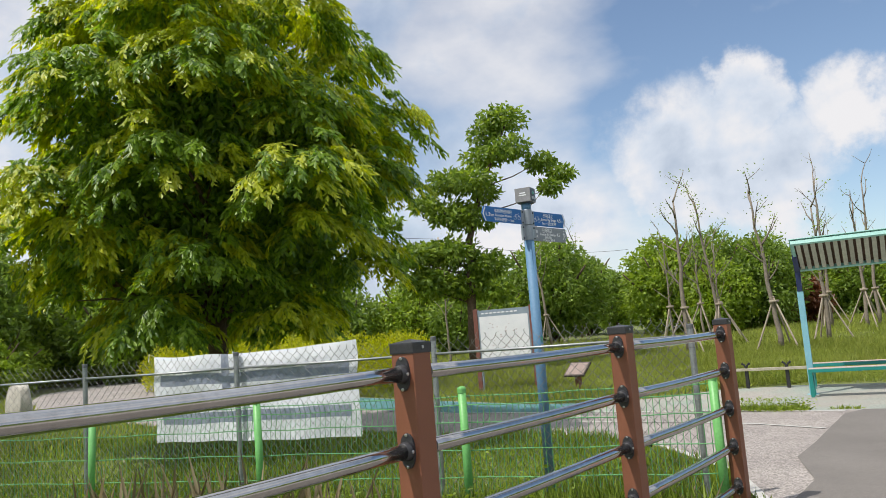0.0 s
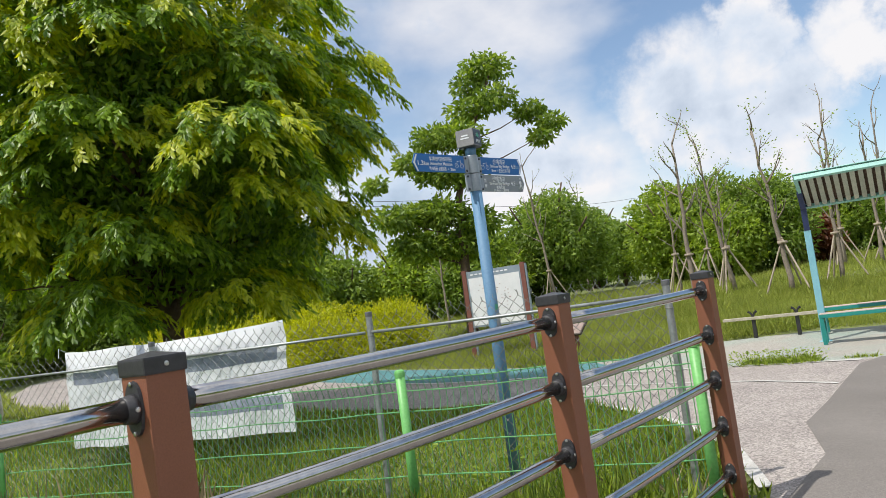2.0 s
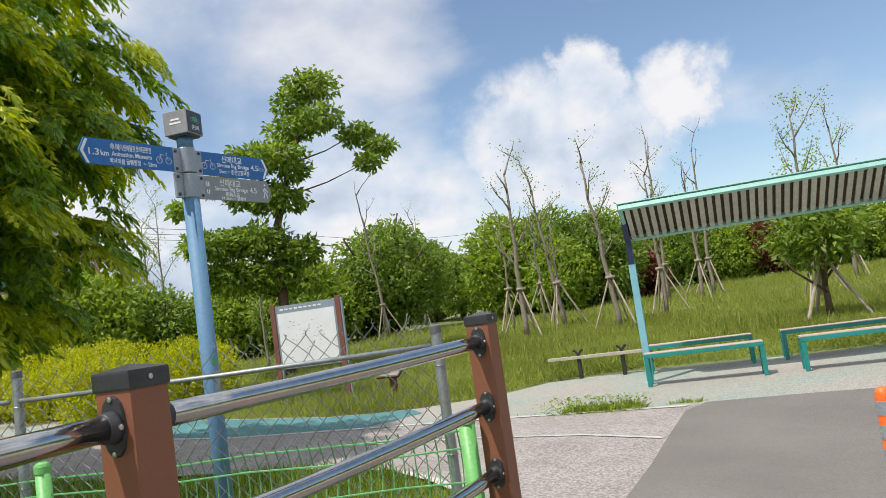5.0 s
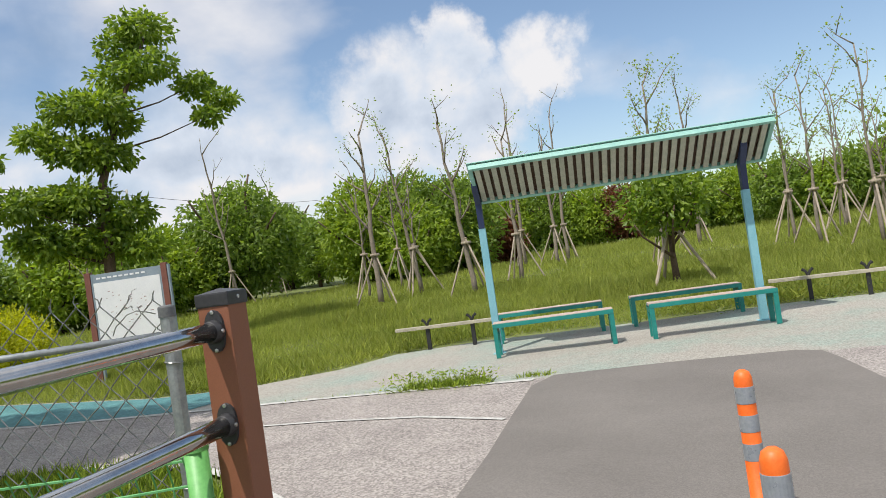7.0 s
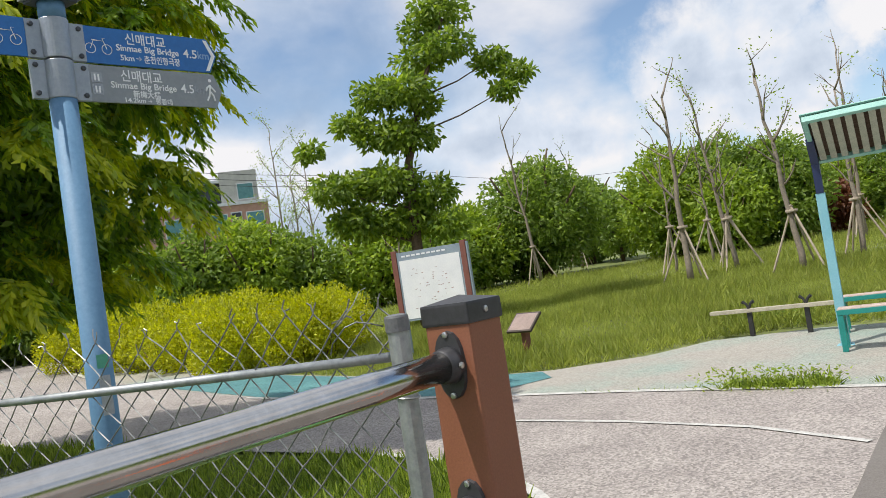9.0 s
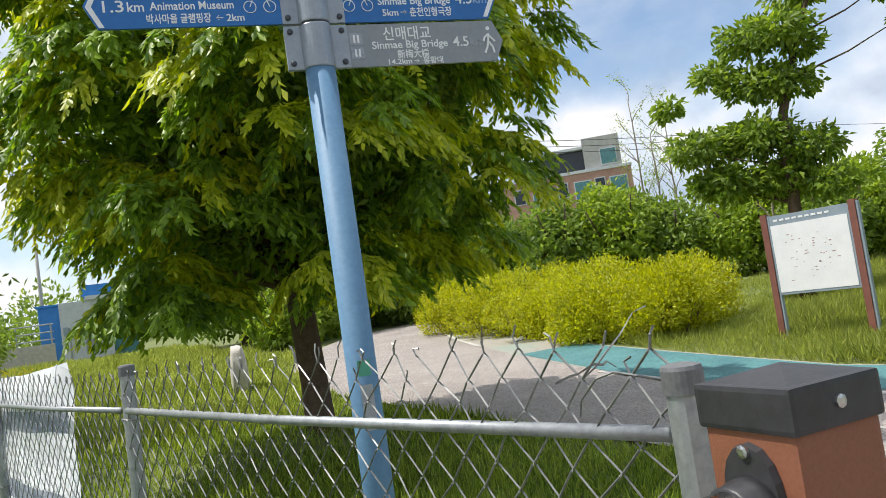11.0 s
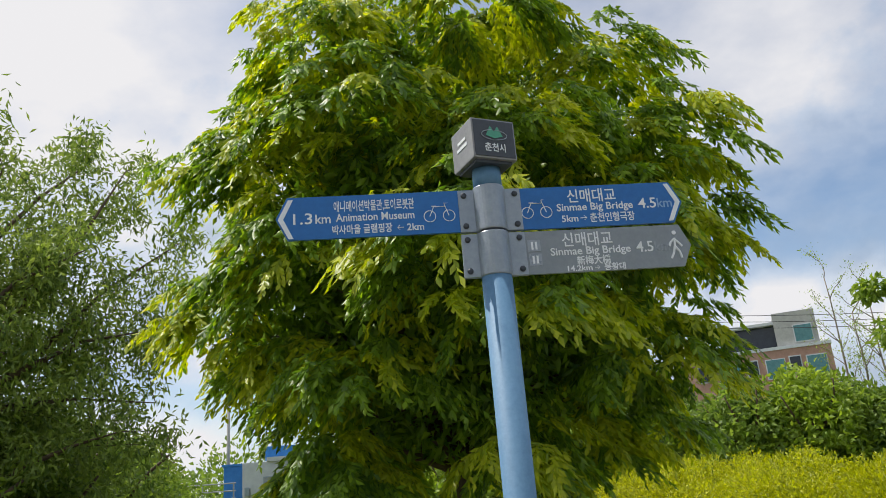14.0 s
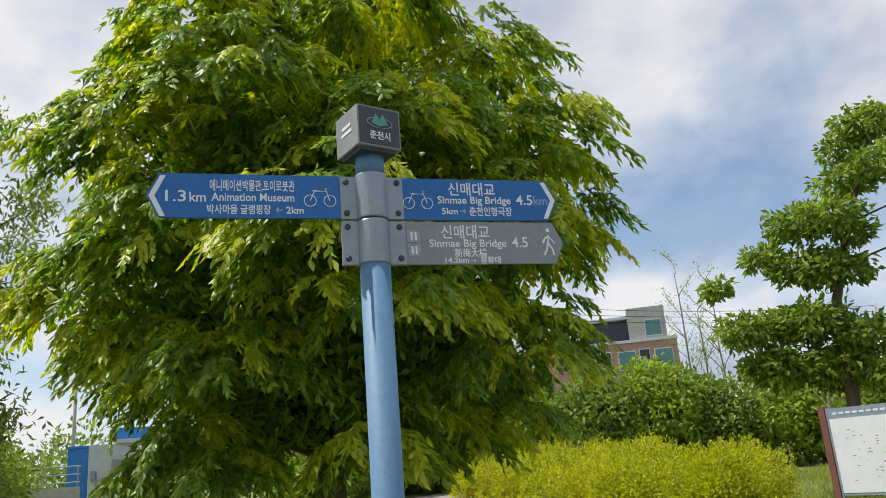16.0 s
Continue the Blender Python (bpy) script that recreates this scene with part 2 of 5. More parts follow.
M_BLACK = surface("black_iron", (0.012, 0.012, 0.013), (0.03, 0.03, 0.03), 9.0, 0.6, bump=0.2)
M_ORANGE = surface("orange_urethane", (0.85, 0.13, 0.015), (0.95, 0.20, 0.03), 5.0, 0.45, bump=0.06)
M_BAND = surface("grey_reflective_band", (0.26, 0.29, 0.33), (0.38, 0.41, 0.45), 12.0, 0.3, metal=0.2, bump=0.04)
M_BOARDFRAME = surface("red_brown_board_post", (0.17, 0.065, 0.05), (0.26, 0.10, 0.075), 6, 0.6, bump=0.2)
M_BOARDGREY = surface("blue_grey_metal", (0.23, 0.29, 0.35), (0.33, 0.39, 0.45), 6, 0.5, bump=0.1)
M_MAP = surface("printed_map_sheet", (0.80, 0.81, 0.84), (0.92, 0.92, 0.94), 5, 0.4, bump=0)
M_LECTERNEDGE = surface("dark_brown_panel_edge", (0.05, 0.04, 0.035), (0.10, 0.075, 0.06), 6, 0.7, bump=0.2)
M_LECTERN = surface("brown_plaque", (0.22, 0.165, 0.145), (0.38, 0.29, 0.26), 8, 0.6, bump=0.2)
M_MARK = surface("printed_marks", (0.22, 0.14, 0.14), (0.50, 0.30, 0.28), 30, 0.5, bump=0)
M_CLOTH = surface("white_banner_cloth", (0.84, 0.86, 0.91), (0.92, 0.94, 0.97), 5, 0.85, bump=0.1, fine=60)
M_CLOTHGREY = surface("grey_banner_print", (0.20, 0.24, 0.33), (0.42, 0.46, 0.55), 9, 0.85, bump=0.5, fine=35)
M_STONE = surface("pale_granite", (0.36, 0.33, 0.29), (0.66, 0.63, 0.58), 7.0, 0.9, bump=0.8, fine=45)
M_BARK = surface("brown_bark", (0.075, 0.048, 0.034), (0.17, 0.115, 0.085), 14.0, 0.95, bump=1.0, fine=50)
M_PALEBARK = surface("grey_bark", (0.17, 0.14, 0.11), (0.33, 0.28, 0.23), 12.0, 0.9, bump=0.7, fine=45)
M_STAKE = surface("pale_stake_wood", (0.30, 0.24, 0.18), (0.48, 0.41, 0.33), 10.0, 0.85, bump=0.4)
M_BRICK = surface("red_brick_cladding", (0.34, 0.19, 0.15), (0.50, 0.31, 0.25), 2.0, 0.85, bump=0.3)
M_GREYBRICK = surface("grey_brick_cladding", (0.32, 0.32, 0.32), (0.48, 0.48, 0.47), 2.0, 0.85, bump=0.3)
M_WINDOW = surface("teal_window_glass", (0.05, 0.16, 0.18), (0.10, 0.26, 0.28), 3.0, 0.12, bump=0)
M_DARKGLASS = surface("dark_window_glass", (0.015, 0.02, 0.03), (0.03, 0.04, 0.05), 3.0, 0.1, bump=0)
M_WALLWHITE = surface("pale_grey_wall", (0.45, 0.48, 0.52), (0.62, 0.65, 0.68), 3.0, 0.7, bump=0.2)
M_BLUEROOF = surface("bright_blue_sheet_roof", (0.02, 0.16, 0.48), (0.04, 0.24, 0.60), 3.0, 0.5, bump=0.2)
M_CABLE = surface("black_cable", (0.02, 0.02, 0.025), (0.04, 0.04, 0.045), 9, 0.7, bump=0)
L_BIG = leaf_material("green_zelkova_leaf", (0.06, 0.135, 0.018), (0.31, 0.44, 0.048), 0.45, 0.42, 1.8)
L_YOUNG = leaf_material("young_zelkova_leaf", (0.24, 0.32, 0.027), (0.62, 0.63, 0.06), 0.48, 0.42, 1.7)
L_LONE = leaf_material("mid_green_leaf", (0.095, 0.175, 0.026), (0.31, 0.41, 0.06), 0.45)
L_WILLOW = leaf_material("grey_green_willow_leaf", (0.075, 0.135, 0.026), (0.34, 0.43, 0.09), 0.42)
L_DEEP = leaf_material("deep_green_leaf", (0.095, 0.165, 0.03), (0.27, 0.365, 0.065), 0.45, 0.5, 1.7)
L_LIGHT = leaf_material("fresh_green_leaf", (0.15, 0.24, 0.030), (0.36, 0.46, 0.065), 0.48)
L_HEDGE = leaf_material("golden_hedge_leaf", (0.23, 0.27, 0.018), (0.56, 0.56, 0.035), 0.45, 0.5, 1.8)
L_RED = leaf_material("red_maple_leaf", (0.10, 0.035, 0.018), (0.22, 0.09, 0.04), 0.35)
L_GRASS = leaf_material("grass_blade", (0.075, 0.14, 0.018), (0.42, 0.51, 0.085), 0.48, 0.55)
L_LAWN = leaf_material("tall_lawn_blade", (0.22, 0.275, 0.05), (0.45, 0.49, 0.12), 0.48, 0.65)
L_CREEPER = leaf_material("dark_creeper_leaf", (0.035, 0.085, 0.02), (0.20, 0.30, 0.055), 0.35, 0.4)
L_FLOWER = leaf_material("yellow_petal", (0.50, 0.38, 0.02), (0.75, 0.60, 0.04), 0.4)
L_DRY = leaf_material("dry_stem", (0.25, 0.20, 0.11), (0.46, 0.38, 0.24), 0.3, 0.8)


# ---- mesh helpers ----
def part(name, bm, material, parent=None, label="", smooth=False):
    me = bpy.data.meshes.new(name)
    bm.normal_update()
    bm.to_mesh(me)
    bm.free()
    for m in material if isinstance(material, (list, tuple)) else (material,):
        me.materials.append(m)
    if smooth:
        me.polygons.foreach_set("use_smooth", [True] * len(me.polygons))
    ob = new(name, me)
    ob.parent = parent
    return tagged(ob, label)


def thing(name, label, category, x=0, y=0, z=0, rz=0, group="", kind=""):
    ob = new(name)
    ob.matrix_world = pose(x, y, z, 0, 0, rz)
    ob.empty_display_size = 0.1
    return tagged(ob, label, category, group, kind)


def box(bm, x0, y0, z0, x1, y1, z1, bevel=0.0, m=None):
    geo = bmesh.ops.create_cube(bm, size=1.0)["verts"]
    mat = Matrix.Translation(((x0 + x1) / 2, (y0 + y1) / 2, (z0 + z1) / 2)) @ Matrix.Diagonal((abs(x1 - x0), abs(y1 - y0), abs(z1 - z0), 1))
    bmesh.ops.transform(bm, matrix=(m @ mat) if m else mat, verts=geo)
    if bevel:
        edges = list({e for v in geo for e in v.link_edges})
        bmesh.ops.bevel(bm, geom=edges, offset=bevel, segments=2, affect="EDGES", profile=0.7)
    return bm


def tube(bm, pts, radii, sides=8, cap=True):
    """A round bar along pts; radii is one number or one for each point."""
    pts = [Vector(p) for p in pts]
    if not isinstance(radii, (list, tuple)):
        radii = [radii] * len(pts)
    rings, ref = [], None
    for i, p in enumerate(pts):
        d = (pts[min(i + 1, len(pts) - 1)] - pts[max(i - 1, 0)]).normalized()
        if ref is None:
            ref = Vector((0, 0, 1)) if abs(d.z) < 0.9 else Vector((1, 0, 0))
        u = d.cross(ref)
        u.normalize()
        w = d.cross(u)
        rings.append([bm.verts.new(p + (u * math.cos(a) + w * math.sin(a)) * radii[i]) for a in [2 * math.pi * k / sides for k in range(sides)]])
    for a, b in zip(rings, rings[1:]):
        for k in range(sides):
            bm.faces.new((a[k], a[(k + 1) % sides], b[(k + 1) % sides], b[k]))
    if cap and sides > 2:
        bm.faces.new(list(reversed(rings[0])))
        bm.faces.new(rings[-1])
    return bm


def lathe(bm, profile, sides=20, m=None):
    """Turns a profile of (radius, height) about z."""
    rings = []
    for r, z in profile:
        rings.append([bm.verts.new((r * math.cos(2 * math.pi * k / sides), r * math.sin(2 * math.pi * k / sides), z)) for k in range(sides)])
    for a, b in zip(rings, rings[1:]):
        for k in range(sides):
            bm.faces.new((a[k], a[(k + 1) % sides], b[(k + 1) % sides], b[k]))
    bm.faces.new(list(reversed(rings[0])))
    bm.faces.new(rings[-1])
    if m:
        bmesh.ops.transform(bm, matrix=m, verts=[v for r in rings for v in r])
    return bm


def leaf_mesh(name, base, way, length, width, material, parent=None, label="", rng=None, fold=0.25, flat=None):
    """One mesh of many thin pointed leaves, each from base along way."""
    rng = rng or np.random.default_rng(1)
    n = len(base)
    way = way / np.maximum(np.linalg.norm(way, axis=1, keepdims=True), 1e-6)
    side = np.cross(way, rng.normal(size=(n, 3)) if flat is None else flat)
    side /= np.maximum(np.linalg.norm(side, axis=1, keepdims=True), 1e-6)
    up = np.cross(side, way)
    length, width = np.broadcast_to(length, n)[:, None], np.broadcast_to(width, n)[:, None]
    mid = base + way * length * 0.45
    tip = base + way * length - up * length * 0.12
    verts = np.stack([base, mid + side * width / 2 + up * width * fold, tip, mid - side * width / 2 + up * width * fold], 1).reshape(-1, 3)
    idx = np.arange(n)[:, None] * 4
    tris = np.concatenate([idx + np.array([0, 1, 2]), idx + np.array([0, 2, 3])], 1).reshape(-1, 3)
    me = bpy.data.meshes.new(name)
    me.vertices.add(len(verts))
    me.vertices.foreach_set("co", verts.astype(np.float32).ravel())
    me.loops.add(tris.size)
    me.loops.foreach_set("vertex_index", tris.astype(np.int32).ravel())
    me.polygons.add(len(tris))
    me.polygons.foreach_set("loop_start", np.arange(0, tris.size, 3, dtype=np.int32))
    me.update(calc_edges=True)
    me.materials.append(material)
    ob = new(name, me)
    ob.parent = parent
    return tagged(ob, label)


def height(x, y):
    """The ground: level by the paths, rising gently into the park."""
    d = max(math.hypot(x, y) - 9.5, 0.0)
    return 2.2 * (1 - math.exp(-0.05 * d / 2.2)) + 0.3 * math.exp(-((x - 1.5) ** 2 + (y - 8.0) ** 2) / 2.0)


def heights(x, y):
    d = np.maximum(np.hypot(x, y) - 9.5, 0)
    return 2.2 * (1 - np.exp(-0.05 * d / 2.2)) + 0.3 * np.exp(-((x - 1.5) ** 2 + (y - 8.0) ** 2) / 2.0)


# ---- ground and paving ----
def axis_steps(lo, hi, fine_lo, fine_hi, step):
    out, v, s = [fine_lo], fine_lo, step
    while v > lo:
        s *= 1.35
        v -= s
        out.insert(0, max(v, lo))
    v = fine_lo
    while v < fine_hi:
        v += step
        out.append(v)
    s = step
    while v < hi:
        s *= 1.35
        v += s
        out.append(min(v, hi))
    return out


def build_ground():
    xs, ys = axis_steps(-2500, 2500, -14, 42, 0.7), axis_steps(-2500, 2500, -14, 42, 0.7)
    bm = bmesh.new()
    rows = [[bm.verts.new((x, y, height(x, y) - 0.02)) for x in xs] for y in ys]
    for a, b in zip(rows, rows[1:]):
        for i in range(len(xs) - 1):
            bm.faces.new((a[i], a[i + 1], b[i + 1], b[i]))
    tagged(part("ground", bm, M_SOIL, smooth=True), "grassy earth under the park lawn and verges", "ground", kind="structure")


def paving(name, pts, lift, material, label, cuts=5):
    bm = bmesh.new()
    bm.faces.new([bm.verts.new((x, y, 0)) for x, y in pts])
    bmesh.ops.triangulate(bm, faces=bm.faces[:])
    bmesh.ops.subdivide_edges(bm, edges=bm.edges[:], cuts=cuts, use_grid_fill=True)
    for v in bm.verts:
        v.co.z = height(v.co.x, v.co.y) + lift
    if sum(f.calc_area() * (1 if f.normal.z >= 0 else -1) for f in bm.faces) < 0:
        bmesh.ops.reverse_faces(bm, faces=bm.faces[:])
    for f in bm.faces:
        if f.normal.z < 0:
            f.normal_flip()
    return tagged(part(name, bm, material), label, "paving", kind="structure")


def stripe(name, pts, width, lift, material, label):
    bm = bmesh.new()
    fine = []
    for (ax, ay), (bx, by) in zip(pts, pts[1:]):
        n = max(2, int(math.hypot(bx - ax, by - ay) / 0.35))
        fine += [(ax + (bx - ax) * i / n, ay + (by - ay) * i / n) for i in range(n)]
    fine.append(pts[-1])
    prev = None
    for i, (x, y) in enumerate(fine):
        a, b = fine[max(i - 1, 0)], fine[min(i + 1, len(fine) - 1)]
        d = Vector((b[0] - a[0], b[1] - a[1], 0)).normalized()
        n = Vector((-d.y, d.x, 0)) * (width / 2 * (1 + 0.18 * noise.noise((x * 3, y * 3, 0.3))))
        z = height(x, y) + lift
        cur = [bm.verts.new((x + n.x, y + n.y, z)), bm.verts.new((x - n.x, y - n.y, z))]
        if prev:
            bm.faces.new((prev[0], prev[1], cur[1], cur[0]))
        prev = cur
    for f in bm.faces:
        f.normal_update()
        if f.normal.z < 0:
            f.normal_flip()
    return tagged(part(name, bm, material), label, "line", kind="structure")


build_ground()
ISLAND = [(0.25, -0.12), (1.4, 0.42), (2.5, 1.36), (3.0, 1.92), (3.52, 2.64), (3.75, 4.0), (3.68, 6.0), (3.5, 8.5), (3.3, 10.5), (3.0, 13.0), (3.2, 16.0), (4.3, 20.0)]
paving("road", [(-14, -0.12), *ISLAND, (6.8, 24.0), (10.0, 26.0), (14.0, 27.2), (14.0, 24.6), (10.6, 23.4), (8.5, 19.8), (7.5, 16.2), (6.75, 12.6), (6.25, 9.0), (6.22, 5.0), (6.22, -12), (-14, -12)], 0.012, M_ROAD, "worn pale grey asphalt cycle road with rough aggregate", 7)
paving("pavement", [(6.22, -12), (6.22, 5.0), (6.25, 9.0), (6.75, 12.6), (7.5, 16.2), (8.5, 19.8), (10.6, 23.4), (11.2, 22.0), (9.4, 18.5), (8.6, 15.5), (8.15, 12.5), (7.85, 9.5), (7.62, 6.2), (7.9, 4.7), (8.7, 3.7), (9.6, 3.1), (10.1, 1.8), (10.35, -2.8), (10.1, -5.0), (10.2, -12)], 0.010, M_PALE, "faded pale teal concrete around the shelter", 7)
paving("cycle_lane", [(6.3, 4.75), (6.3, 9.0), (6.8, 12.5), (8.05, 12.3), (7.78, 9.5), (7.56, 6.2), (7.8, 4.8), (7.3, 4.35)], 0.016, M_TEAL, "worn teal painted cycle lane")
paving("asphalt_patch", [(-14, -0.35), (1.2, -0.25), (2.3, 0.12), (3.3, 0.14), (4.4, 0.2), (5.8, 0.26), (6.32, 0.1), (6.42, -1.1), (6.42, -2.3), (6.25, -2.55), (5.8, -2.62), (4.4, -2.75), (1.5, -3.4), (-14, -4.2)], 0.018, M_ASPHALT, "smooth grey-brown asphalt patch on the road")
stripe("edge_line", [(6.24, 9.2), (6.2, 4.6), (6.24, 2.8), (6.2, 1.55), (6.15, 0.3)], 0.11, 0.020, M_LINE, "chipped white line along the road edge")
stripe("curved_line", [(4.95, 3.9), (4.95, 3.1), (4.9, 2.2), (4.72, 1.1), (4.34, 0.24)], 0.06, 0.020, M_LINE, "thin worn white line on the asphalt")
stripe("verge_kerb", [(0.3, -0.08), (1.4, 0.45), (2.45, 1.34), (2.98, 1.93), (3.5, 2.66), (3.72, 4.0)], 0.09, 0.024, M_LINE, "chipped white line beside the grass verge")
stripe("far_line", [(7.2, 15.0), (7.7, 17.2), (8.4, 19.4), (9.4, 21.4)], 0.1, 0.022, M_LINE, "white line on the curving cycle road")


# ---- brown rail fence ----
def rail_post(x):
    post = thing("fence_post", "terracotta square steel post with black cap beside the path", "fence post", x, 0, 0, group="posts of the rail fence")
    bm = bmesh.new()
    box(bm, -0.0505, -0.0505, 0.0, 0.0505, 0.0505, 1.367, 0.006)
    part("shaft", bm, M_BROWN, post)
    bm = bmesh.new()
    box(bm, -0.0545, -0.0545, 1.360, 0.0545, 0.0545, 1.40, 0.005)
    tip = bm.verts.new((0, 0, 1.412))
    ring = [bm.verts.new(p) for p in ((-0.0505, -0.0505, 1.3995), (0.0505, -0.0505, 1.3995), (0.0505, 0.0505, 1.3995), (-0.0505, 0.0505, 1.3995))]
    for i in range(4):
        bm.faces.new((ring[i], ring[(i + 1) % 4], tip))
    part("cap", bm, M_CAP, post, "black plastic cap")
    bm = bmesh.new()
    lathe(bm, [(0.006, 0), (0.006, 0.003), (0.003, 0.004)], 8, pose(0, -0.0545, 1.381, 90, 0, 0))
    part("cap_screw", bm, M_BOLT, post)
    bm = bmesh.new()
    box(bm, -0.1, -0.1, 0.013, 0.1, 0.1, 0.028, 0.004)
    part("base_plate", bm, M_CAP, post)
    return post


def rail_bracket(x, z, face):
    """The black flange that holds a rail on one face of a post (face -1 or 1)."""
    b = thing("rail_bracket", "black cast rail bracket screwed to a terracotta post", "bracket", x + face * 0.051, 0, z, 0 if face < 0 else 180, group="brackets of the rail fence")
    bm = bmesh.new()
    pts = []
    for k in range(24):
        a = 2 * math.pi * k / 24
        r = 0.036 + 0.026 * abs(math.sin(a)) ** 3
        pts.append((r * math.cos(a) * 0.92, r * math.sin(a)))
    lo = [bm.verts.new((0.0, u, w)) for u, w in pts]
    hi = [bm.verts.new((-0.007, u * 0.95, w * 0.97)) for u, w in pts]
    for k in range(24):
        bm.faces.new((lo[k], lo[(k + 1) % 24], hi[(k + 1) % 24], hi[k]))
    bm.faces.new(hi)
    bm.faces.new(list(reversed(lo)))
    part("flange", bm, M_CAP, b)
    bm = bmesh.new()
    lathe(bm, [(0.034, 0), (0.033, 0.012), (0.0305, 0.016), (0.0305, 0.026), (0.028, 0.028)], 18, pose(-0.006, 0, 0, 0, -90, 0))
    part("collar", bm, M_CAP, b, smooth=True)
    for s in (-1, 1):
        bm = bmesh.new()
        lathe(bm, [(0.006, 0), (0.006, 0.003), (0.003, 0.004)], 8, pose(-0.007, 0, s * 0.055, 0, -90, 0))
        part("screw", bm, M_BOLT, b)
    bm = bmesh.new()
    lathe(bm, [(0.006, 0), (0.006, 0.004), (0.003, 0.005)], 8, pose(-0.016, -0.0325, 0.0, 90, 0, 0))
    part("clamp_screw", bm, M_BOLT, b)
    return b


POSTS = [0.0, -1.85, -3.71, -5.56, -7.41, -9.26, -11.1]
RAILS = [1.290, 1.022, 0.749, 0.474, 0.193]
first_post = rail_post(0.0)
for px in POSTS[1:]:
    copy_thing(first_post, pose(px, 0, 0))
left_bracket, right_bracket = rail_bracket(0.0, RAILS[0], -1), rail_bracket(POSTS[1], RAILS[0], 1)
for i, px in enumerate(POSTS):
    for j, rz in enumerate(RAILS):
        if (i, j) != (0, 0) and i < len(POSTS) - 1:
            copy_thing(left_bracket, pose(px - 0.051, 0, rz))
        if i > 0 and (i, j) != (1, 0):
            copy_thing(right_bracket, pose(px + 0.051, 0, rz, 0, 0, 180))
for a, b in zip(POSTS, POSTS[1:]):
    for rz in RAILS:
        bm = bmesh.new()
        n = 8
        pts = [(a - 0.058 + (b - a + 0.116) * i / n, 0, rz - 0.006 * math.sin(math.pi * i / n)) for i in range(n + 1)]
        tube(bm, pts, 0.0272, 24)
        tagged(part("fence_rail", bm, M_STEEL, smooth=True), "polished stainless steel tube rail between terracotta posts", "fence rail", "rails of the rail fence")


# ---- chain-link fence ----
CL_A, CL_D = Vector((0.137, 0.29, 0)), Vector((-0.2815, 0.9596, 0)).normalized()
CL_POSTS = [0.0, 2.17, 4.2, 6.07, 8.0, 9.9, 11.8]
CL_TOP = 1.40


def on_link(s, z=0.0, off=0.0):
    p = CL_A + CL_D * s
    return Vector((p.x + CL_D.y * off, p.y - CL_D.x * off, z + height(p.x, p.y)))


link_post = None
for i, s in enumerate(CL_POSTS):
    p = on_link(s)
    if link_post is None:
        link_post = thing("link_fence_post", "grey galvanised pipe post of the chain-link fence", "fence post", p.x, p.y, p.z, group="posts of the chain-link fence")
        bm = bmesh.new()
        lathe(bm, [(0.0245, -0.05), (0.0245, 1.375)], 16)
        part("pipe", bm, M_GALV, link_post, smooth=False)
        bm = bmesh.new()
        lathe(bm, [(0.0275, 1.345), (0.0275, 1.376), (0.0255, 1.381), (0.012, 1.384)], 24)
        part("cap", bm, M_CAPGREY, link_post, "dark grey post cap")
        for z in (0.35, 0.8, 1.2):
            bm = bmesh.new()
            tube(bm, [(0.0275 * math.cos(a), 0.0275 * math.sin(a), z + 0.004 * math.sin(a)) for a in [2 * math.pi * k / 14 for k in range(15)]], 0.0025, 5)
            part("tie_wire", bm, M_WIRE, link_post)
    else:
        copy_thing(link_post, pose(p.x, p.y, p.z + 0.06, random.uniform(-1, 1), random.uniform(-1, 1), 40 * i))
for a, b in zip(CL_POSTS, CL_POSTS[1:]):
    bm = bmesh.new()
    tube(bm, [on_link(a + 0.03, 1.290), on_link((a + b) / 2, 1.284), on_link(b - 0.03, 1.290)], 0.0115, 12)
    tagged(part("top_pipe", bm, M_GALV, smooth=True), "thin grey galvanised pipe along the chain-link fence", "fence rail", "pipes of the chain-link fence")


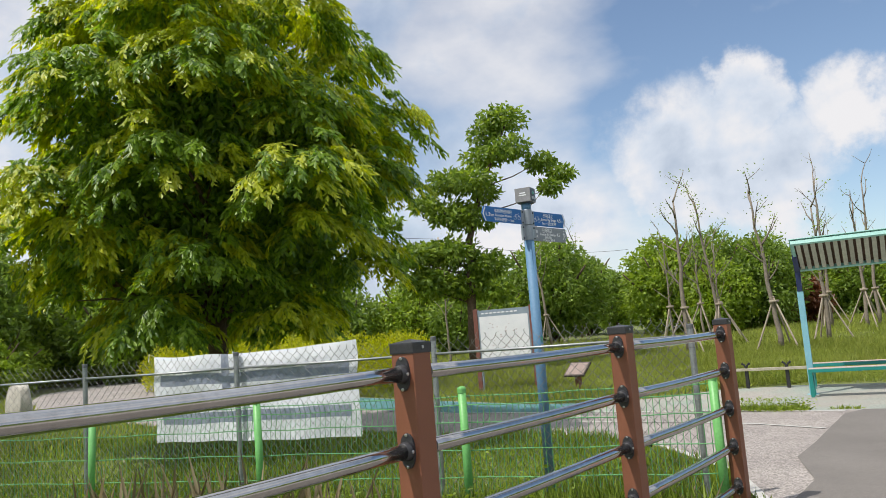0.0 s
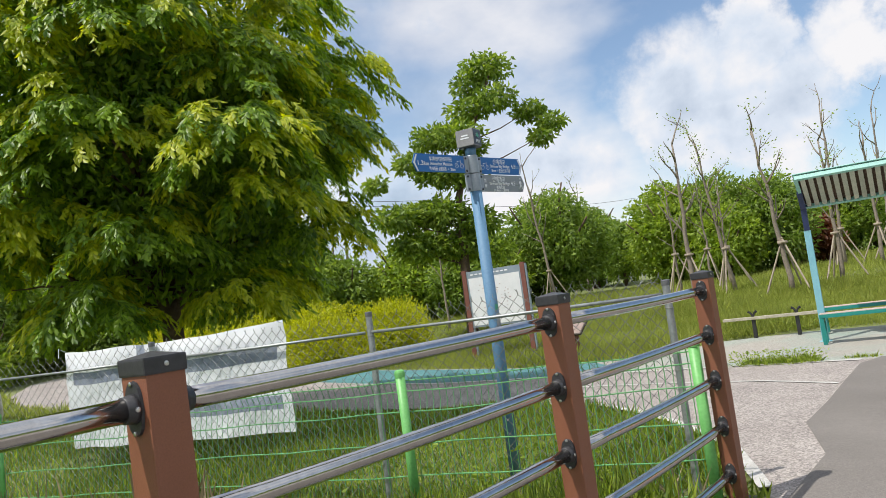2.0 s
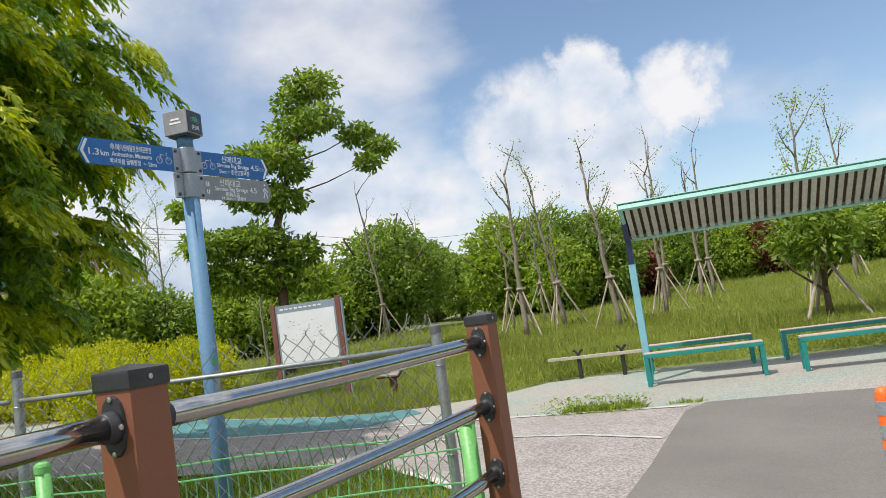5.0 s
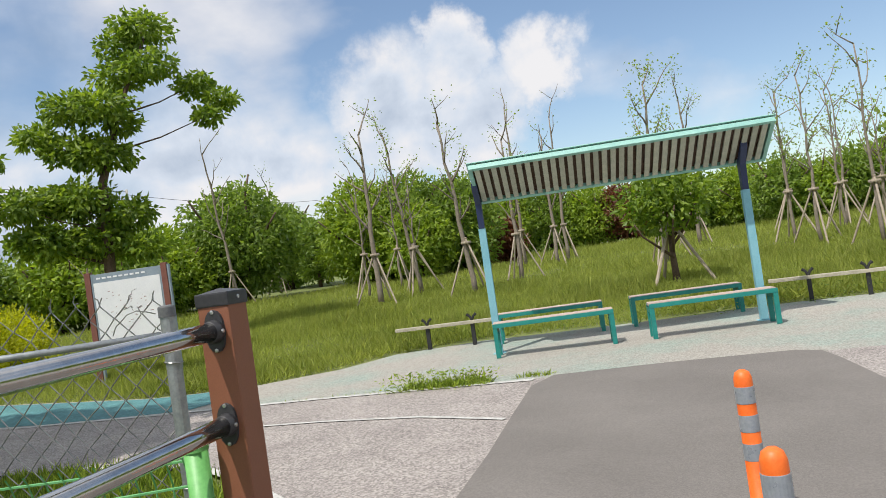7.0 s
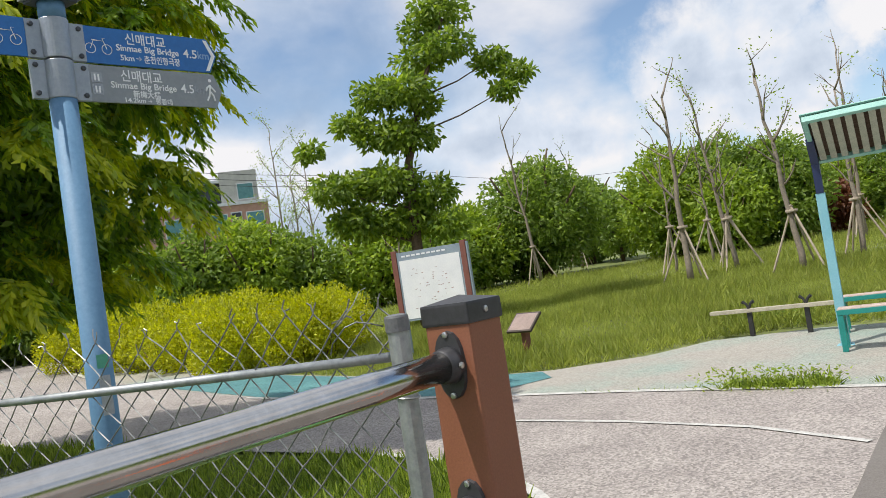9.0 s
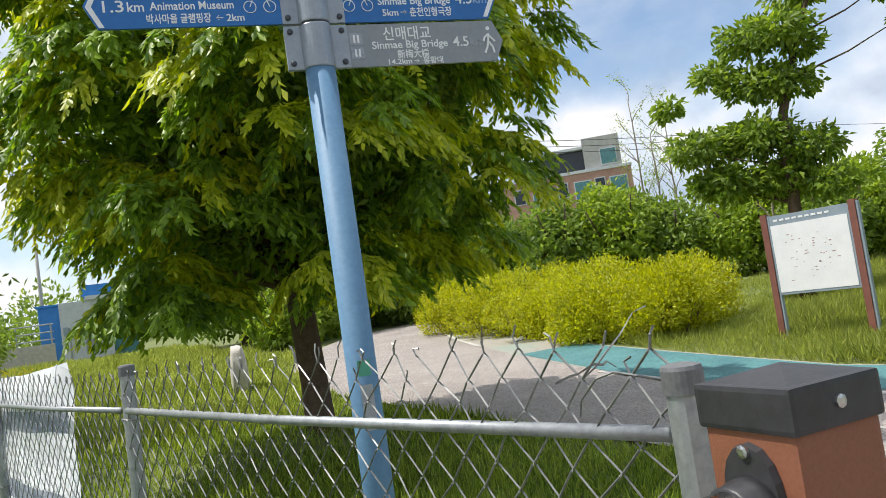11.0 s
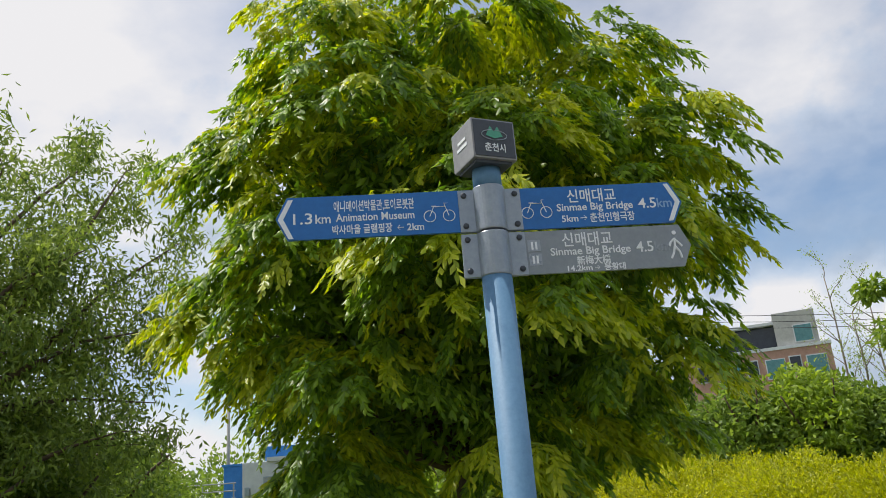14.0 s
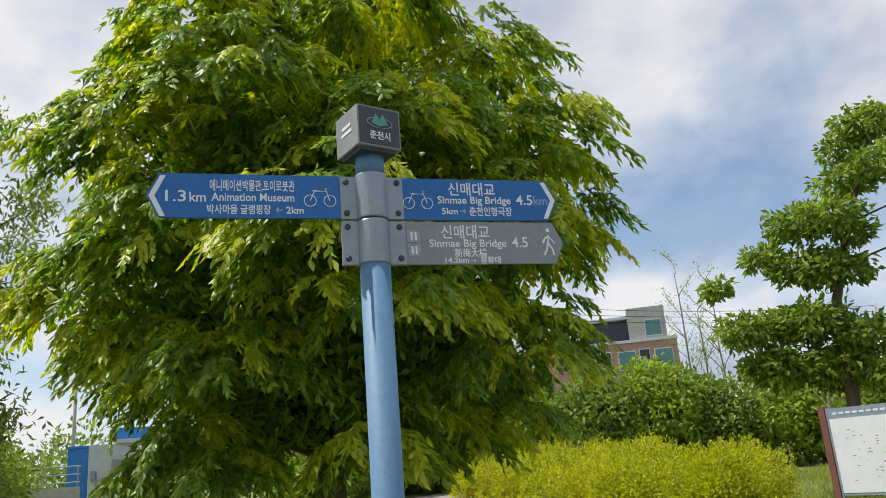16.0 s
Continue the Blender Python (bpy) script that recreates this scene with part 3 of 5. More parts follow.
def build_link_mesh():
    """Zigzag wires, each hooked into its neighbours at every bend, with knuckled and bent ends along the top."""
    half, rise = 0.0425, 0.0445
    rows, count = 31, int(CL_POSTS[-1] / half)
    verts, faces = [], []
    out = Vector((CL_D.y, -CL_D.x, 0))

    def wire(pts, r=0.0021):
        base = len(verts)
        for i, p in enumerate(pts):
            d = (pts[min(i + 1, len(pts) - 1)] - pts[max(i - 1, 0)]).normalized()
            u = d.cross(out).normalized() * r
            for k in (u, out * r, -u, -out * r):
                verts.append(p + k)
        for i in range(len(pts) - 1):
            o = base + i * 4
            for k in range(4):
                faces.append((o + k, o + (k + 1) % 4, o + 4 + (k + 1) % 4, o + 4 + k))

    rng = random.Random(4)
    bends = {}

    def bend(c, r):
        """The shared place where two wires hook; the top rows are pulled about, most of all at the corner."""
        if (c, r) not in bends:
            s, z = c * half, 0.025 + r * rise
            wild = 1.0 if r < rows - 3 else (1.7 if s < 0.75 else 1.25)
            lean = 0.010 * math.sin(s * 2.3 + z * 3) + 0.006 * math.sin(s * 7.1)
            bends[c, r] = (s + lean * z + rng.uniform(-0.004, 0.004) * wild, z + rng.uniform(-0.003, 0.003) * wild + 0.008 * math.sin(s * 1.9) * z, rng.uniform(-0.003, 0.003) * wild)
        return bends[c, r]

    for c in range(count):
        pts = []
        for r in range(rows + 1):
            side = (r + c) % 2
            s, z, off = bend(c + side, r)
            pull = 0.0025 if side else -0.0025
            pts.append(on_link(s - pull, z - 0.002, off + pull))
            pts.append(on_link(s - pull, z + 0.002, off - pull))
        if rng.random() < 0.04:
            pts = pts[:-2]
        tip = pts[-1]
        way = 1 if (rows + c) % 2 else -1
        a = tip + CL_D * way * rng.uniform(-0.004, 0.010) + Vector((0, 0, rng.uniform(0.010, 0.022)))
        pts += [a, a + CL_D * way * rng.uniform(-0.014, 0.012) + Vector((rng.uniform(-.006, .006), 0, rng.uniform(-0.004, 0.022)))]
        wire(pts)
    # loose broken wires at the corner post
    for k in range(3):
        p = on_link(0.04 + 0.07 * k, 1.36 + 0.02 * (k % 2), 0.01)
        pts = [p]
        d = Vector((rng.uniform(-1, 1), rng.uniform(-0.6, 0.6), rng.uniform(0.2, 0.9))).normalized()
        for i in range(6):
            d = (d + Vector((rng.uniform(-.5, .5), rng.uniform(-.4, .4), rng.uniform(-.55, .25)))).normalized()
            pts.append(pts[-1] + d * 0.032)
        wire(pts, 0.0018)
    me = bpy.data.meshes.new("link_wire_mesh")
    me.from_pydata([tuple(v) for v in verts], [], faces)
    me.materials.append(M_WIRE)
    tagged(new("link_wire_mesh", me), "rusting galvanised diamond wire mesh with bent top ends", "wire mesh", kind="stuff")


build_link_mesh()


# ---- green welded fence ----
GR_A, GR_D = Vector((-0.067, 0.095, 0)), Vector((-0.29, 0.957, 0)).normalized()
GR_POSTS = [0.0, 1.95, 3.9, 5.82, 7.75, 9.7]


def on_green(s, z=0.0, off=0.0):
    p = GR_A + GR_D * s
    return Vector((p.x + GR_D.y * off, p.y - GR_D.x * off, z + height(p.x, p.y)))


green_post = None
for s in GR_POSTS:
    p = on_green(s, 0, -0.035)
    if green_post is None:
        green_post = thing("green_fence_post", "light green coated round fence post with domed cap", "fence post", p.x, p.y, p.z, group="posts of the green fence")
        bm = bmesh.new()
        lathe(bm, [(0.034, -0.05), (0.034, 0.98)], 18)
        part("tube", bm, M_GREEN, green_post, smooth=True)
        bm = bmesh.new()
        lathe(bm, [(0.037, 0.965), (0.037, 0.995), (0.032, 1.008), (0.018, 1.016)], 18)
        part("cap", bm, M_GREEN, green_post)
    else:
        copy_thing(green_post, pose(p.x, p.y, p.z, random.uniform(-1.5, 1.5), random.uniform(-1.5, 1.5)))
green_fence = thing("green_fence", "light green coated welded wire fence inside the chain-link fence", "fence")
upright = None
for a, b in zip(GR_POSTS, GR_POSTS[1:]):
    o = on_green(a)
    panel = new("panel")
    panel.parent = green_fence
    panel.matrix_local = pose(o.x, o.y, o.z, 0, 0, math.degrees(math.atan2(GR_D.y, GR_D.x)))
    n = int((b - a) / 0.05)
    for z in (0.06, 0.28, 0.5, 0.72, 0.86, 0.93):
        bm = bmesh.new()
        tube(bm, [((b - a) * i / 6, 0.02 if z == 0.86 else 0.0, z + 0.006 * math.sin(i * 2.1 + z * 9)) for i in range(7)], 0.0044, 5, False)
        part("horizontal_wire", bm, M_GREENWIRE, panel)
    if upright is None:
        bm = bmesh.new()
        tube(bm, [(0, -0.005, 0.03), (0, -0.005, 0.72), (0, -0.03, 0.78), (0, -0.03, 0.86), (0, 0.0, 0.93), (0, 0.02, 0.955)], 0.0029, 4, False)
        upright = part("vertical_wire", bm, M_GREENWIRE, panel)
        upright.location = ((b - a) / n, 0, 0)
        first = 2
    else:
        first = 1
    for i in range(first, n):
        w = new("vertical_wire", upright.data)
        w.parent = panel
        w.location = ((b - a) * i / n, 0, 0)

# ---- banner on the chain-link fence ----
def build_banner():
    banner = thing("banner", "crumpled white cloth banner with faded grey stripes tied to the fence", "banner")
    bm = bmesh.new()
    nu, nv, s0, s1 = 54, 24, 2.92, 5.2
    grid = []
    for i in range(nu + 1):
        row = []
        for j in range(nv + 1):
            u, v = i / nu, j / nv
            top = 1.475 - 0.035 * math.sin(math.pi * u) - 0.02 * u
            z = 0.60 + (top - 0.60) * v
            off = 0.035 + 0.03 * noise.noise((u * 6, v * 3, 1.2)) + 0.009 * noise.noise((u * 19, v * 8, 4.2)) + 0.006 * math.sin(u * 21 + v * 3)
            row.append(bm.verts.new(on_link(s0 + (s1 - s0) * u + 0.02 * noise.noise((v * 4, u * 2, 7)), z + 0.02 * noise.noise((u * 5, 3, v * 2)), off)))
        grid.append(row)
    for i in range(nu):
        for j in range(nv):
            f = bm.faces.new((grid[i][j], grid[i + 1][j], grid[i + 1][j + 1], grid[i][j + 1]))
            u, v = i / nu, j / nv
            band = (0.66 < v < 0.79) or (0.20 < v < 0.33) or (0.60 < u < 0.645 and v > 0.5)
            f.material_index = 1 if band and 0.03 < u < 0.95 else 0
    ob = part("cloth", bm, [M_CLOTH, M_CLOTHGREY], banner, smooth=True)
    for s, z in ((s0, 1.44), (s1, 1.46), (4.2, 1.42)):
        bm = bmesh.new()
        tube(bm, [on_link(s, z, 0.04), on_link(s + 0.03, z + 0.03, 0.0), on_link(s + 0.02, z - 0.05, -0.02)], 0.003, 5)
        part("tie_cord", bm, M_CLOTH, banner)


build_banner()


# ---- direction sign ----
SIGN_X, SIGN_Y = 0.148, 1.658
SIGN_RZ = math.degrees(math.atan2(-0.128, 0.992))


def lettering(text, size, x, z, parent, material, width, y=-0.0056):
    """Flat letters of the built-in font on the front of a sign board."""
    cu = bpy.data.curves.new("lettering", "FONT")
    cu.body, cu.size, cu.extrude, cu.resolution_u = text, size, 0.0006, 3
    tmp = new("lettering", cu)
    tmp.data.offset = 0.0004
    me = bpy.data.meshes.new_from_object(tmp.evaluated_get(bpy.context.evaluated_depsgraph_get()))
    bpy.data.objects.remove(tmp)
    me.materials.clear()
    me.materials.append(material)
    ob = new("lettering", me)
    ob.parent = parent
    xs = [v.co.x for v in me.vertices]
    lo, k = min(xs), width / max(1e-4, max(xs) - min(xs))
    ob.matrix_local = pose(x - lo * k, y, z, 90, 0, 0) @ Matrix.Diagonal((k, 1, 1, 1))
    return tagged(ob, "printed words")


def outline_plate(name, pts, y0, y1, material, parent, label=""):
    bm = bmesh.new()
    a = [bm.verts.new((x, y0, z)) for x, z in pts]
    b = [bm.verts.new((x, y1, z)) for x, z in pts]
    n = len(pts)
    for k in range(n):
        bm.faces.new((a[k], a[(k + 1) % n], b[(k + 1) % n], b[k]))
    bm.faces.new(a)
    bm.faces.new(list(reversed(b)))
    bmesh.ops.recalc_face_normals(bm, faces=bm.faces[:])
    return part(name, bm, material, parent, label)


def bicycle(x, z, size, parent):
    bm = bmesh.new()
    s = size
    y = -0.0062
    for cx in (-0.31, 0.31):
        tube(bm, [(x + (cx + 0.19 * math.cos(a)) * s, y, z + (-0.1 + 0.19 * math.sin(a)) * s) for a in [2 * math.pi * k / 18 for k in range(19)]], 0.0014, 5, False)
    for line in (((-0.31, -0.1), (-0.17, 0.22), (0.2, 0.22), (0.31, -0.1)), ((-0.17, 0.22), (0.02, 0.22)), ((-0.24, 0.24), (-0.1, 0.24)), ((0.2, 0.22), (0.17, 0.33), (0.3, 0.33))):
        tube(bm, [(x + a * s, y, z + b * s) for a, b in line], 0.0015, 5)
    part("bicycle_symbol", bm, M_WHITE, parent, "white bicycle symbol")


def arrow_head(x, z, h, way, parent):
    w = h * 0.5
    t = 0.012
    outline_plate("arrow_chevron", [(x, z), (x - way * w, z + h), (x - way * (w + t * 1.2), z + h), (x - way * t * 1.3, z), (x - way * (w + t * 1.2), z - h), (x - way * w, z - h)], -0.0066, -0.005, M_WHITE, parent)


def small_arrow(x, z, way, parent, size=0.02):
    bm = bmesh.new()
    y = -0.006
    tube(bm, [(x - way * size / 2, y, z), (x + way * size / 2, y, z)], 0.0012, 5)
    tube(bm, [(x + way * size * 0.1, y, z + size * 0.35), (x + way * size / 2, y, z), (x + way * size * 0.1, y, z - size * 0.35)], 0.0012, 5)
    part("small_arrow", bm, M_WHITE, parent)


def build_sign():
    sign = thing("direction_sign", "blue steel signpost with two blue and one grey direction boards", "signpost", SIGN_X, SIGN_Y, 0, SIGN_RZ)
    bm = bmesh.new()
    lathe(bm, [(0.0445, -0.1), (0.0445, 2.24)], 32)
    part("pole", bm, M_POLE, sign, smooth=True)
    bm = bmesh.new()
    lathe(bm, [(0.0435, 2.51), (0.0435, 2.578)], 32)
    part("neck", bm, M_POLE, sign, smooth=True)
    for z0, z1 in ((2.236, 2.368), (2.374, 2.512)):
        bm = bmesh.new()
        lathe(bm, [(0.046, z0), (0.0475, z0 + 0.003), (0.0475, z1 - 0.003), (0.046, z1)], 32)
        part("clamp_sleeve", bm, M_SLEEVE, sign, "silver grey clamp sleeve")
    bm = bmesh.new()
    box(bm, -0.072, -0.072, 2.580, 0.072, 0.072, 2.708, 0.004)
    cap = part("top_box", bm, M_BOXSIDE, sign, "grey box with a dark front")
    cap.matrix_local = pose(0, 0, 0, 0, 0, 18)
    bm = bmesh.new()
    box(bm, -0.066, -0.0745, 2.586, 0.066, -0.0725, 2.702, 0.0)
    part("front_panel", bm, M_BOX, cap)
    for (ax, az), (bx, bz) in (((-0.04, 2.655), (0.04, 2.655)),):
        bm = bmesh.new()
        tube(bm, [(0.042 * math.cos(a), -0.076, 2.655 + 0.016 * math.sin(a)) for a in [2 * math.pi * k / 24 for k in range(25)]], 0.0016, 5, False)
        part("emblem_ring", bm, M_SLEEVE, cap)
    outline_plate("emblem", [(-0.028, 2.652), (-0.012, 2.684), (0.0, 2.665), (0.012, 2.684), (0.028, 2.652), (0.0, 2.644)], -0.0765, -0.075, M_LOGO, cap, "green mountain emblem")
    t = lettering("춘천시", 0.029, -0.034, 2.604, cap, M_WHITE, 0.068, -0.0752)
    for z, l in ((2.655, 0.055), (2.635, 0.07)):
        bm = bmesh.new()
        box(bm, -0.0737, -l / 2, z, -0.0722, l / 2, z + 0.01)
        part("lettering_bar", bm, M_WHITE, cap)
    bm = bmesh.new()
    box(bm, -0.060, -0.060, 2.570, 0.060, 0.060, 2.584, 0.004)
    part("box_base", bm, M_BOX, cap)

    # boards: each with clamp plates, screws, lettering
    def board(name, way, z, h, tip, material, label):
        root = 0.056
        pts = [(way * root, z - h), (way * (tip - h * 0.5), z - h), (way * tip, z), (way * (tip - h * 0.5), z + h), (way * root, z + h)]
        if material is M_GREY:
            pts = [(way * root, z - h), (way * (tip - h * 0.45), z - h), (way * (tip - 0.012), z - h * 0.4), (way * tip, z), (way * (tip - 0.012), z + h * 0.4), (way * (tip - h * 0.45), z + h), (way * root, z + h)]
        b = outline_plate(name, pts, -0.005, 0.005, material, sign, label)
        return b

    left = board("board", -1, 2.443, 0.0655, 0.630, M_BLUE, "blue board pointing to the animation museum")
    right = board("board", 1, 2.441, 0.0655, 0.592, M_BLUE, "blue board pointing to the big bridge")
    grey = board("board", 1, 2.302, 0.0655, 0.597, M_GREY, "grey walking board pointing to the big bridge")
    for s, z in ((-1, 2.441), (1, 2.441), (-1, 2.302), (1, 2.302)):
        bm = bmesh.new()
        box(bm, s * 0.046, -0.0085, z - 0.066, s * 0.094, 0.009, z + 0.066, 0.002)
        pl = part("clamp_plate", bm, M_SLEEVE, sign)
        for dz in (-0.048, 0.048):
            bm = bmesh.new()
            lathe(bm, [(0.009, 0), (0.009, 0.004), (0.005, 0.007)], 10, pose(s * 0.077, -0.0085, z + dz, 90, 0, 0))
            part("screw", bm, M_BOX, pl)
    # left board
    arrow_head(-0.624, 2.441, 0.060, -1, left)
    lettering("1.3", 0.047, -0.580, 2.425, left, M_WHITE, 0.055)
    lettering("km", 0.040, -0.516, 2.425, left, M_WHITE, 0.044)
    lettering("애니메이션박물관,토이로봇관", 0.037, -0.462, 2.461, left, M_WHITE, 0.236)
    lettering("Animation Museum", 0.034, -0.457, 2.428, left, M_WHITE, 0.230)
    lettering("박사마을 글램핑장", 0.031, -0.469, 2.391, left, M_WHITE, 0.175)
    small_arrow(-0.270, 2.401, -1, left)
    lettering("2km", 0.030, -0.251, 2.391, left, M_WHITE, 0.050)
    bicycle(-0.153, 2.440, 0.092, left)
    # right board
    arrow_head(0.586, 2.441, 0.060, 1, right)
    bicycle(0.140, 2.436, 0.092, right)
    lettering("신매대교", 0.047, 0.238, 2.457, right, M_WHITE, 0.150)
    lettering("Sinmae Big Bridge", 0.033, 0.202, 2.428, right, M_WHITE, 0.235)
    lettering("4.5", 0.046, 0.455, 2.426, right, M_WHITE, 0.055)
    lettering("km", 0.042, 0.514, 2.426, right, M_FAINT, 0.046)
    lettering("5km", 0.029, 0.213, 2.393, right, M_WHITE, 0.050)
    small_arrow(0.280, 2.403, 1, right)
    lettering("춘천인형극장", 0.032, 0.300, 2.391, right, M_WHITE, 0.138)
    # grey board
    lettering("신매대교", 0.047, 0.205, 2.319, grey, M_WHITE, 0.152)
    lettering("Sinmae Big Bridge", 0.033, 0.166, 2.290, grey, M_WHITE, 0.243)
    lettering("4.5", 0.046, 0.427, 2.288, grey, M_WHITE, 0.052)
    lettering("km", 0.042, 0.484, 2.288, grey, M_BAND, 0.046)
    lettering("新梅大橋", 0.029, 0.242, 2.260, grey, M_WHITE, 0.102)
    lettering("14.2km", 0.023, 0.211, 2.240, grey, M_WHITE, 0.074)
    small_arrow(0.300, 2.247, 1, grey, 0.016)
    lettering("봉황대", 0.024, 0.322, 2.239, grey, M_WHITE, 0.064)
    for z in (2.305, 2.262):
        outline_plate("symbol_square", [(0.100, z), (0.138, z), (0.138, z + 0.036), (0.100, z + 0.036)], -0.0064, -0.005, M_BAND, grey)
        outline_plate("symbol_bar", [(0.110, z + 0.006), (0.116, z + 0.006), (0.116, z + 0.030), (0.110, z + 0.030)], -0.0072, -0.0064, M_WHITE, grey)
        outline_plate("symbol_bar", [(0.122, z + 0.006), (0.128, z + 0.006), (0.128, z + 0.030), (0.122, z + 0.030)], -0.0072, -0.0064, M_WHITE, grey)
    bm = bmesh.new()
    for line in (((0.560, 2.325), (0.557, 2.297)), ((0.557, 2.300), (0.570, 2.282), (0.574, 2.262)), ((0.557, 2.300), (0.552, 2.280), (0.542, 2.262)), ((0.558, 2.322), (0.572, 2.308), (0.580, 2.298)), ((0.558, 2.322), (0.546, 2.312), (0.542, 2.300))):
        tube(bm, [(x, -0.006, z) for x, z in line], 0.0035, 6)
    lathe(bm, [(0.0065, 0), (0.0065, 0.002)], 12, pose(0.561, -0.005, 2.342, 90, 0, 0))
    part("walking_symbol", bm, M_WHITE, grey, "white walking symbol").location.x = -0.012
    # small green and grey stickers low on the pole
    for z, h, m in ((1.325, 0.045, M_LOGO), (1.17, 0.13, M_BAND)):
        bm = bmesh.new()
        arc = [math.radians(-115 + k * 12) for k in range(5)]
        lo = [bm.verts.new((0.0452 * math.cos(a), 0.0452 * math.sin(a), z)) for a in arc]
        hi = [bm.verts.new((0.0452 * math.cos(a), 0.0452 * math.sin(a), z + h)) for a in arc]
        for k in range(4):
            bm.faces.new((lo[k], lo[k + 1], hi[k + 1], hi[k]))
        part("sticker", bm, m, sign)


build_sign()


# ---- shelter, benches, planks ----
SH_O, SH_U = Vector((8.66, 1.2, 0)), Vector((0.139, -0.990, 0)).normalized()
SH_RZ = math.degrees(math.atan2(SH_U.y, SH_U.x))


def build_shelter():
    """Local x runs along the shelter, local y back from the path is positive."""
    sh = thing("shelter", "pale teal steel shelter with a tilted slatted roof", "shelter", SH_O.x, SH_O.y, 0, SH_RZ)
    span = 3.59
    front, back = -0.60, 0.10          # local y of the roof's edges
    zf, zb = 2.58, 2.16
    x0, x1 = -0.02, 3.93

    def roof_pt(x, k, lift=0.0):
        return Vector((x, front + (back - front) * k, zf + (zb - zf) * k + lift))

    for lx in (0.0, span):
        bm = bmesh.new()
        box(bm, lx - 0.05, -0.05, 0.0, lx + 0.05, 0.05, 1.78, 0.006)
        leg = part("leg", bm, M_LEG, sh, "sky blue square leg")
        bm = bmesh.new()
        pts = [(-0.055, 1.78), (0.055, 1.78), (0.06, 2.0), (0.075, 2.15), (-0.30, 2.40), (-0.30, 2.34), (-0.09, 2.12)]
        a = [bm.verts.new((lx - 0.04, p, z)) for p, z in pts]
        b = [bm.verts.new((lx + 0.04, p, z)) for p, z in pts]
        for k in range(len(pts)):
            bm.faces.new((a[k], a[(k + 1) % len(pts)], b[(k + 1) % len(pts)], b[k]))
        bm.faces.new(a)
        bm.faces.new(list(reversed(b)))
        bmesh.ops.recalc_face_normals(bm, faces=bm.faces[:])
        part("bracket", bm, M_NAVY, sh, "navy blue flared bracket")
        bm = bmesh.new()
        box(bm, lx - 0.09, -0.09, 0.0, lx + 0.09, 0.09, 0.015, 0.003)
        part("foot_plate", bm, M_LEG, sh)
    slope = Matrix.Translation((0, front, zf)) @ Matrix.Rotation(math.atan2(zb - zf, back - front), 4, "X")
    depth = math.hypot(back - front, zb - zf)
    bm = bmesh.new()
    box(bm, x0, -0.02, -0.035, x1, 0.03, 0.035, 0.005, slope)
    part("front_beam", bm, M_SHELTER, sh)
    bm = bmesh.new()
    box(bm, x0, depth - 0.03, -0.03, x1, depth + 0.02, 0.03, 0.005, slope)
    part("back_beam", bm, M_SHELTER, sh)
    for ex in (x0, x1 - 0.05):
        bm = bmesh.new()
        box(bm, ex, 0.03, -0.03, ex + 0.05, depth - 0.03, 0.03, 0.004, slope)
        part("end_beam", bm, M_SHELTER, sh)
    bm = bmesh.new()
    box(bm, x0 - 0.02, -0.04, 0.05, x1 + 0.02, depth + 0.04, 0.062, 0.002, slope)
    part("roof_sheet", bm, M_SHELTER, sh, "weathered pale green roof sheet")
    # Added dark sheet: puts the shade of the slat gaps into colour.
    bm = bmesh.new()
    box(bm, x0 + 0.05, 0.03, 0.036, x1 - 0.05, depth - 0.03, 0.046, 0, slope)
    part("gap_shade_board", bm, M_BARK, sh, "dark brown sheet standing in for the shade between the slats")
    n = 34
    bm = bmesh.new()
    box(bm, -0.034, 0.03, -0.02, 0.034, depth - 0.03, 0.012, 0.003)
    proto = part("slat", bm, M_SLAT, sh)
    proto.matrix_local = slope @ Matrix.Translation((x0 + 0.11, 0, 0))
    for k in range(1, n):
        o = new("slat", proto.data)
        o.parent = sh
        o.matrix_local = slope @ Matrix.Translation((x0 + 0.11 + (x1 - x0 - 0.22) * k / (n - 1), 0, 0))
    for k in range(4):
        bm = bmesh.new()
        lathe(bm, [(0.03, 0), (0.03, 0.02), (0.015, 0.03)], 10)
        o = part("roof_bolt", bm, M_LEG, sh)
        o.matrix_local = slope @ Matrix.Translation((0.5 + 0.95 * k, 0.03, 0.06))


build_shelter()


def build_bench():
    b = thing("bench", "teal steel bench with weathered pinkish wooden slats under the shelter", "bench", group="benches under the shelter")
    for x in (0.03, 1.57):
        for y in (0.03, 0.33):
            bm = bmesh.new()
            box(bm, x - 0.03, y - 0.025, 0.0, x + 0.03, y + 0.025, 0.40, 0.004)
            part("leg", bm, M_BENCH, b)
        bm = bmesh.new()
        box(bm, x - 0.028, 0.056, 0.34, x + 0.028, 0.304, 0.40, 0.004)
        part("cross_bar", bm, M_BENCH, b)
    for y in (0.0, 0.33):
        bm = bmesh.new()
        box(bm, 0.0, y, 0.401, 1.60, y + 0.03, 0.455, 0.004)
        part("side_rail", bm, M_BENCH, b)
    for k in range(3):
        bm = bmesh.new()
        box(bm, 0.004, 0.034 + k * 0.1, 0.425, 1.596, 0.126 + k * 0.1, 0.463, 0.004)
        part("seat_slat", bm, M_PINK, b, "weathered pinkish wooden slat")
    return b


bench = build_bench()
BX = Matrix.Rotation(radians(SH_RZ), 4, "Z")
spots = [(8.08, 1.12), (8.34, -0.92), (9.55, 1.38), (9.82, -0.62)]
bench.matrix_world = Matrix.Translation((*spots[0], 0.012)) @ BX
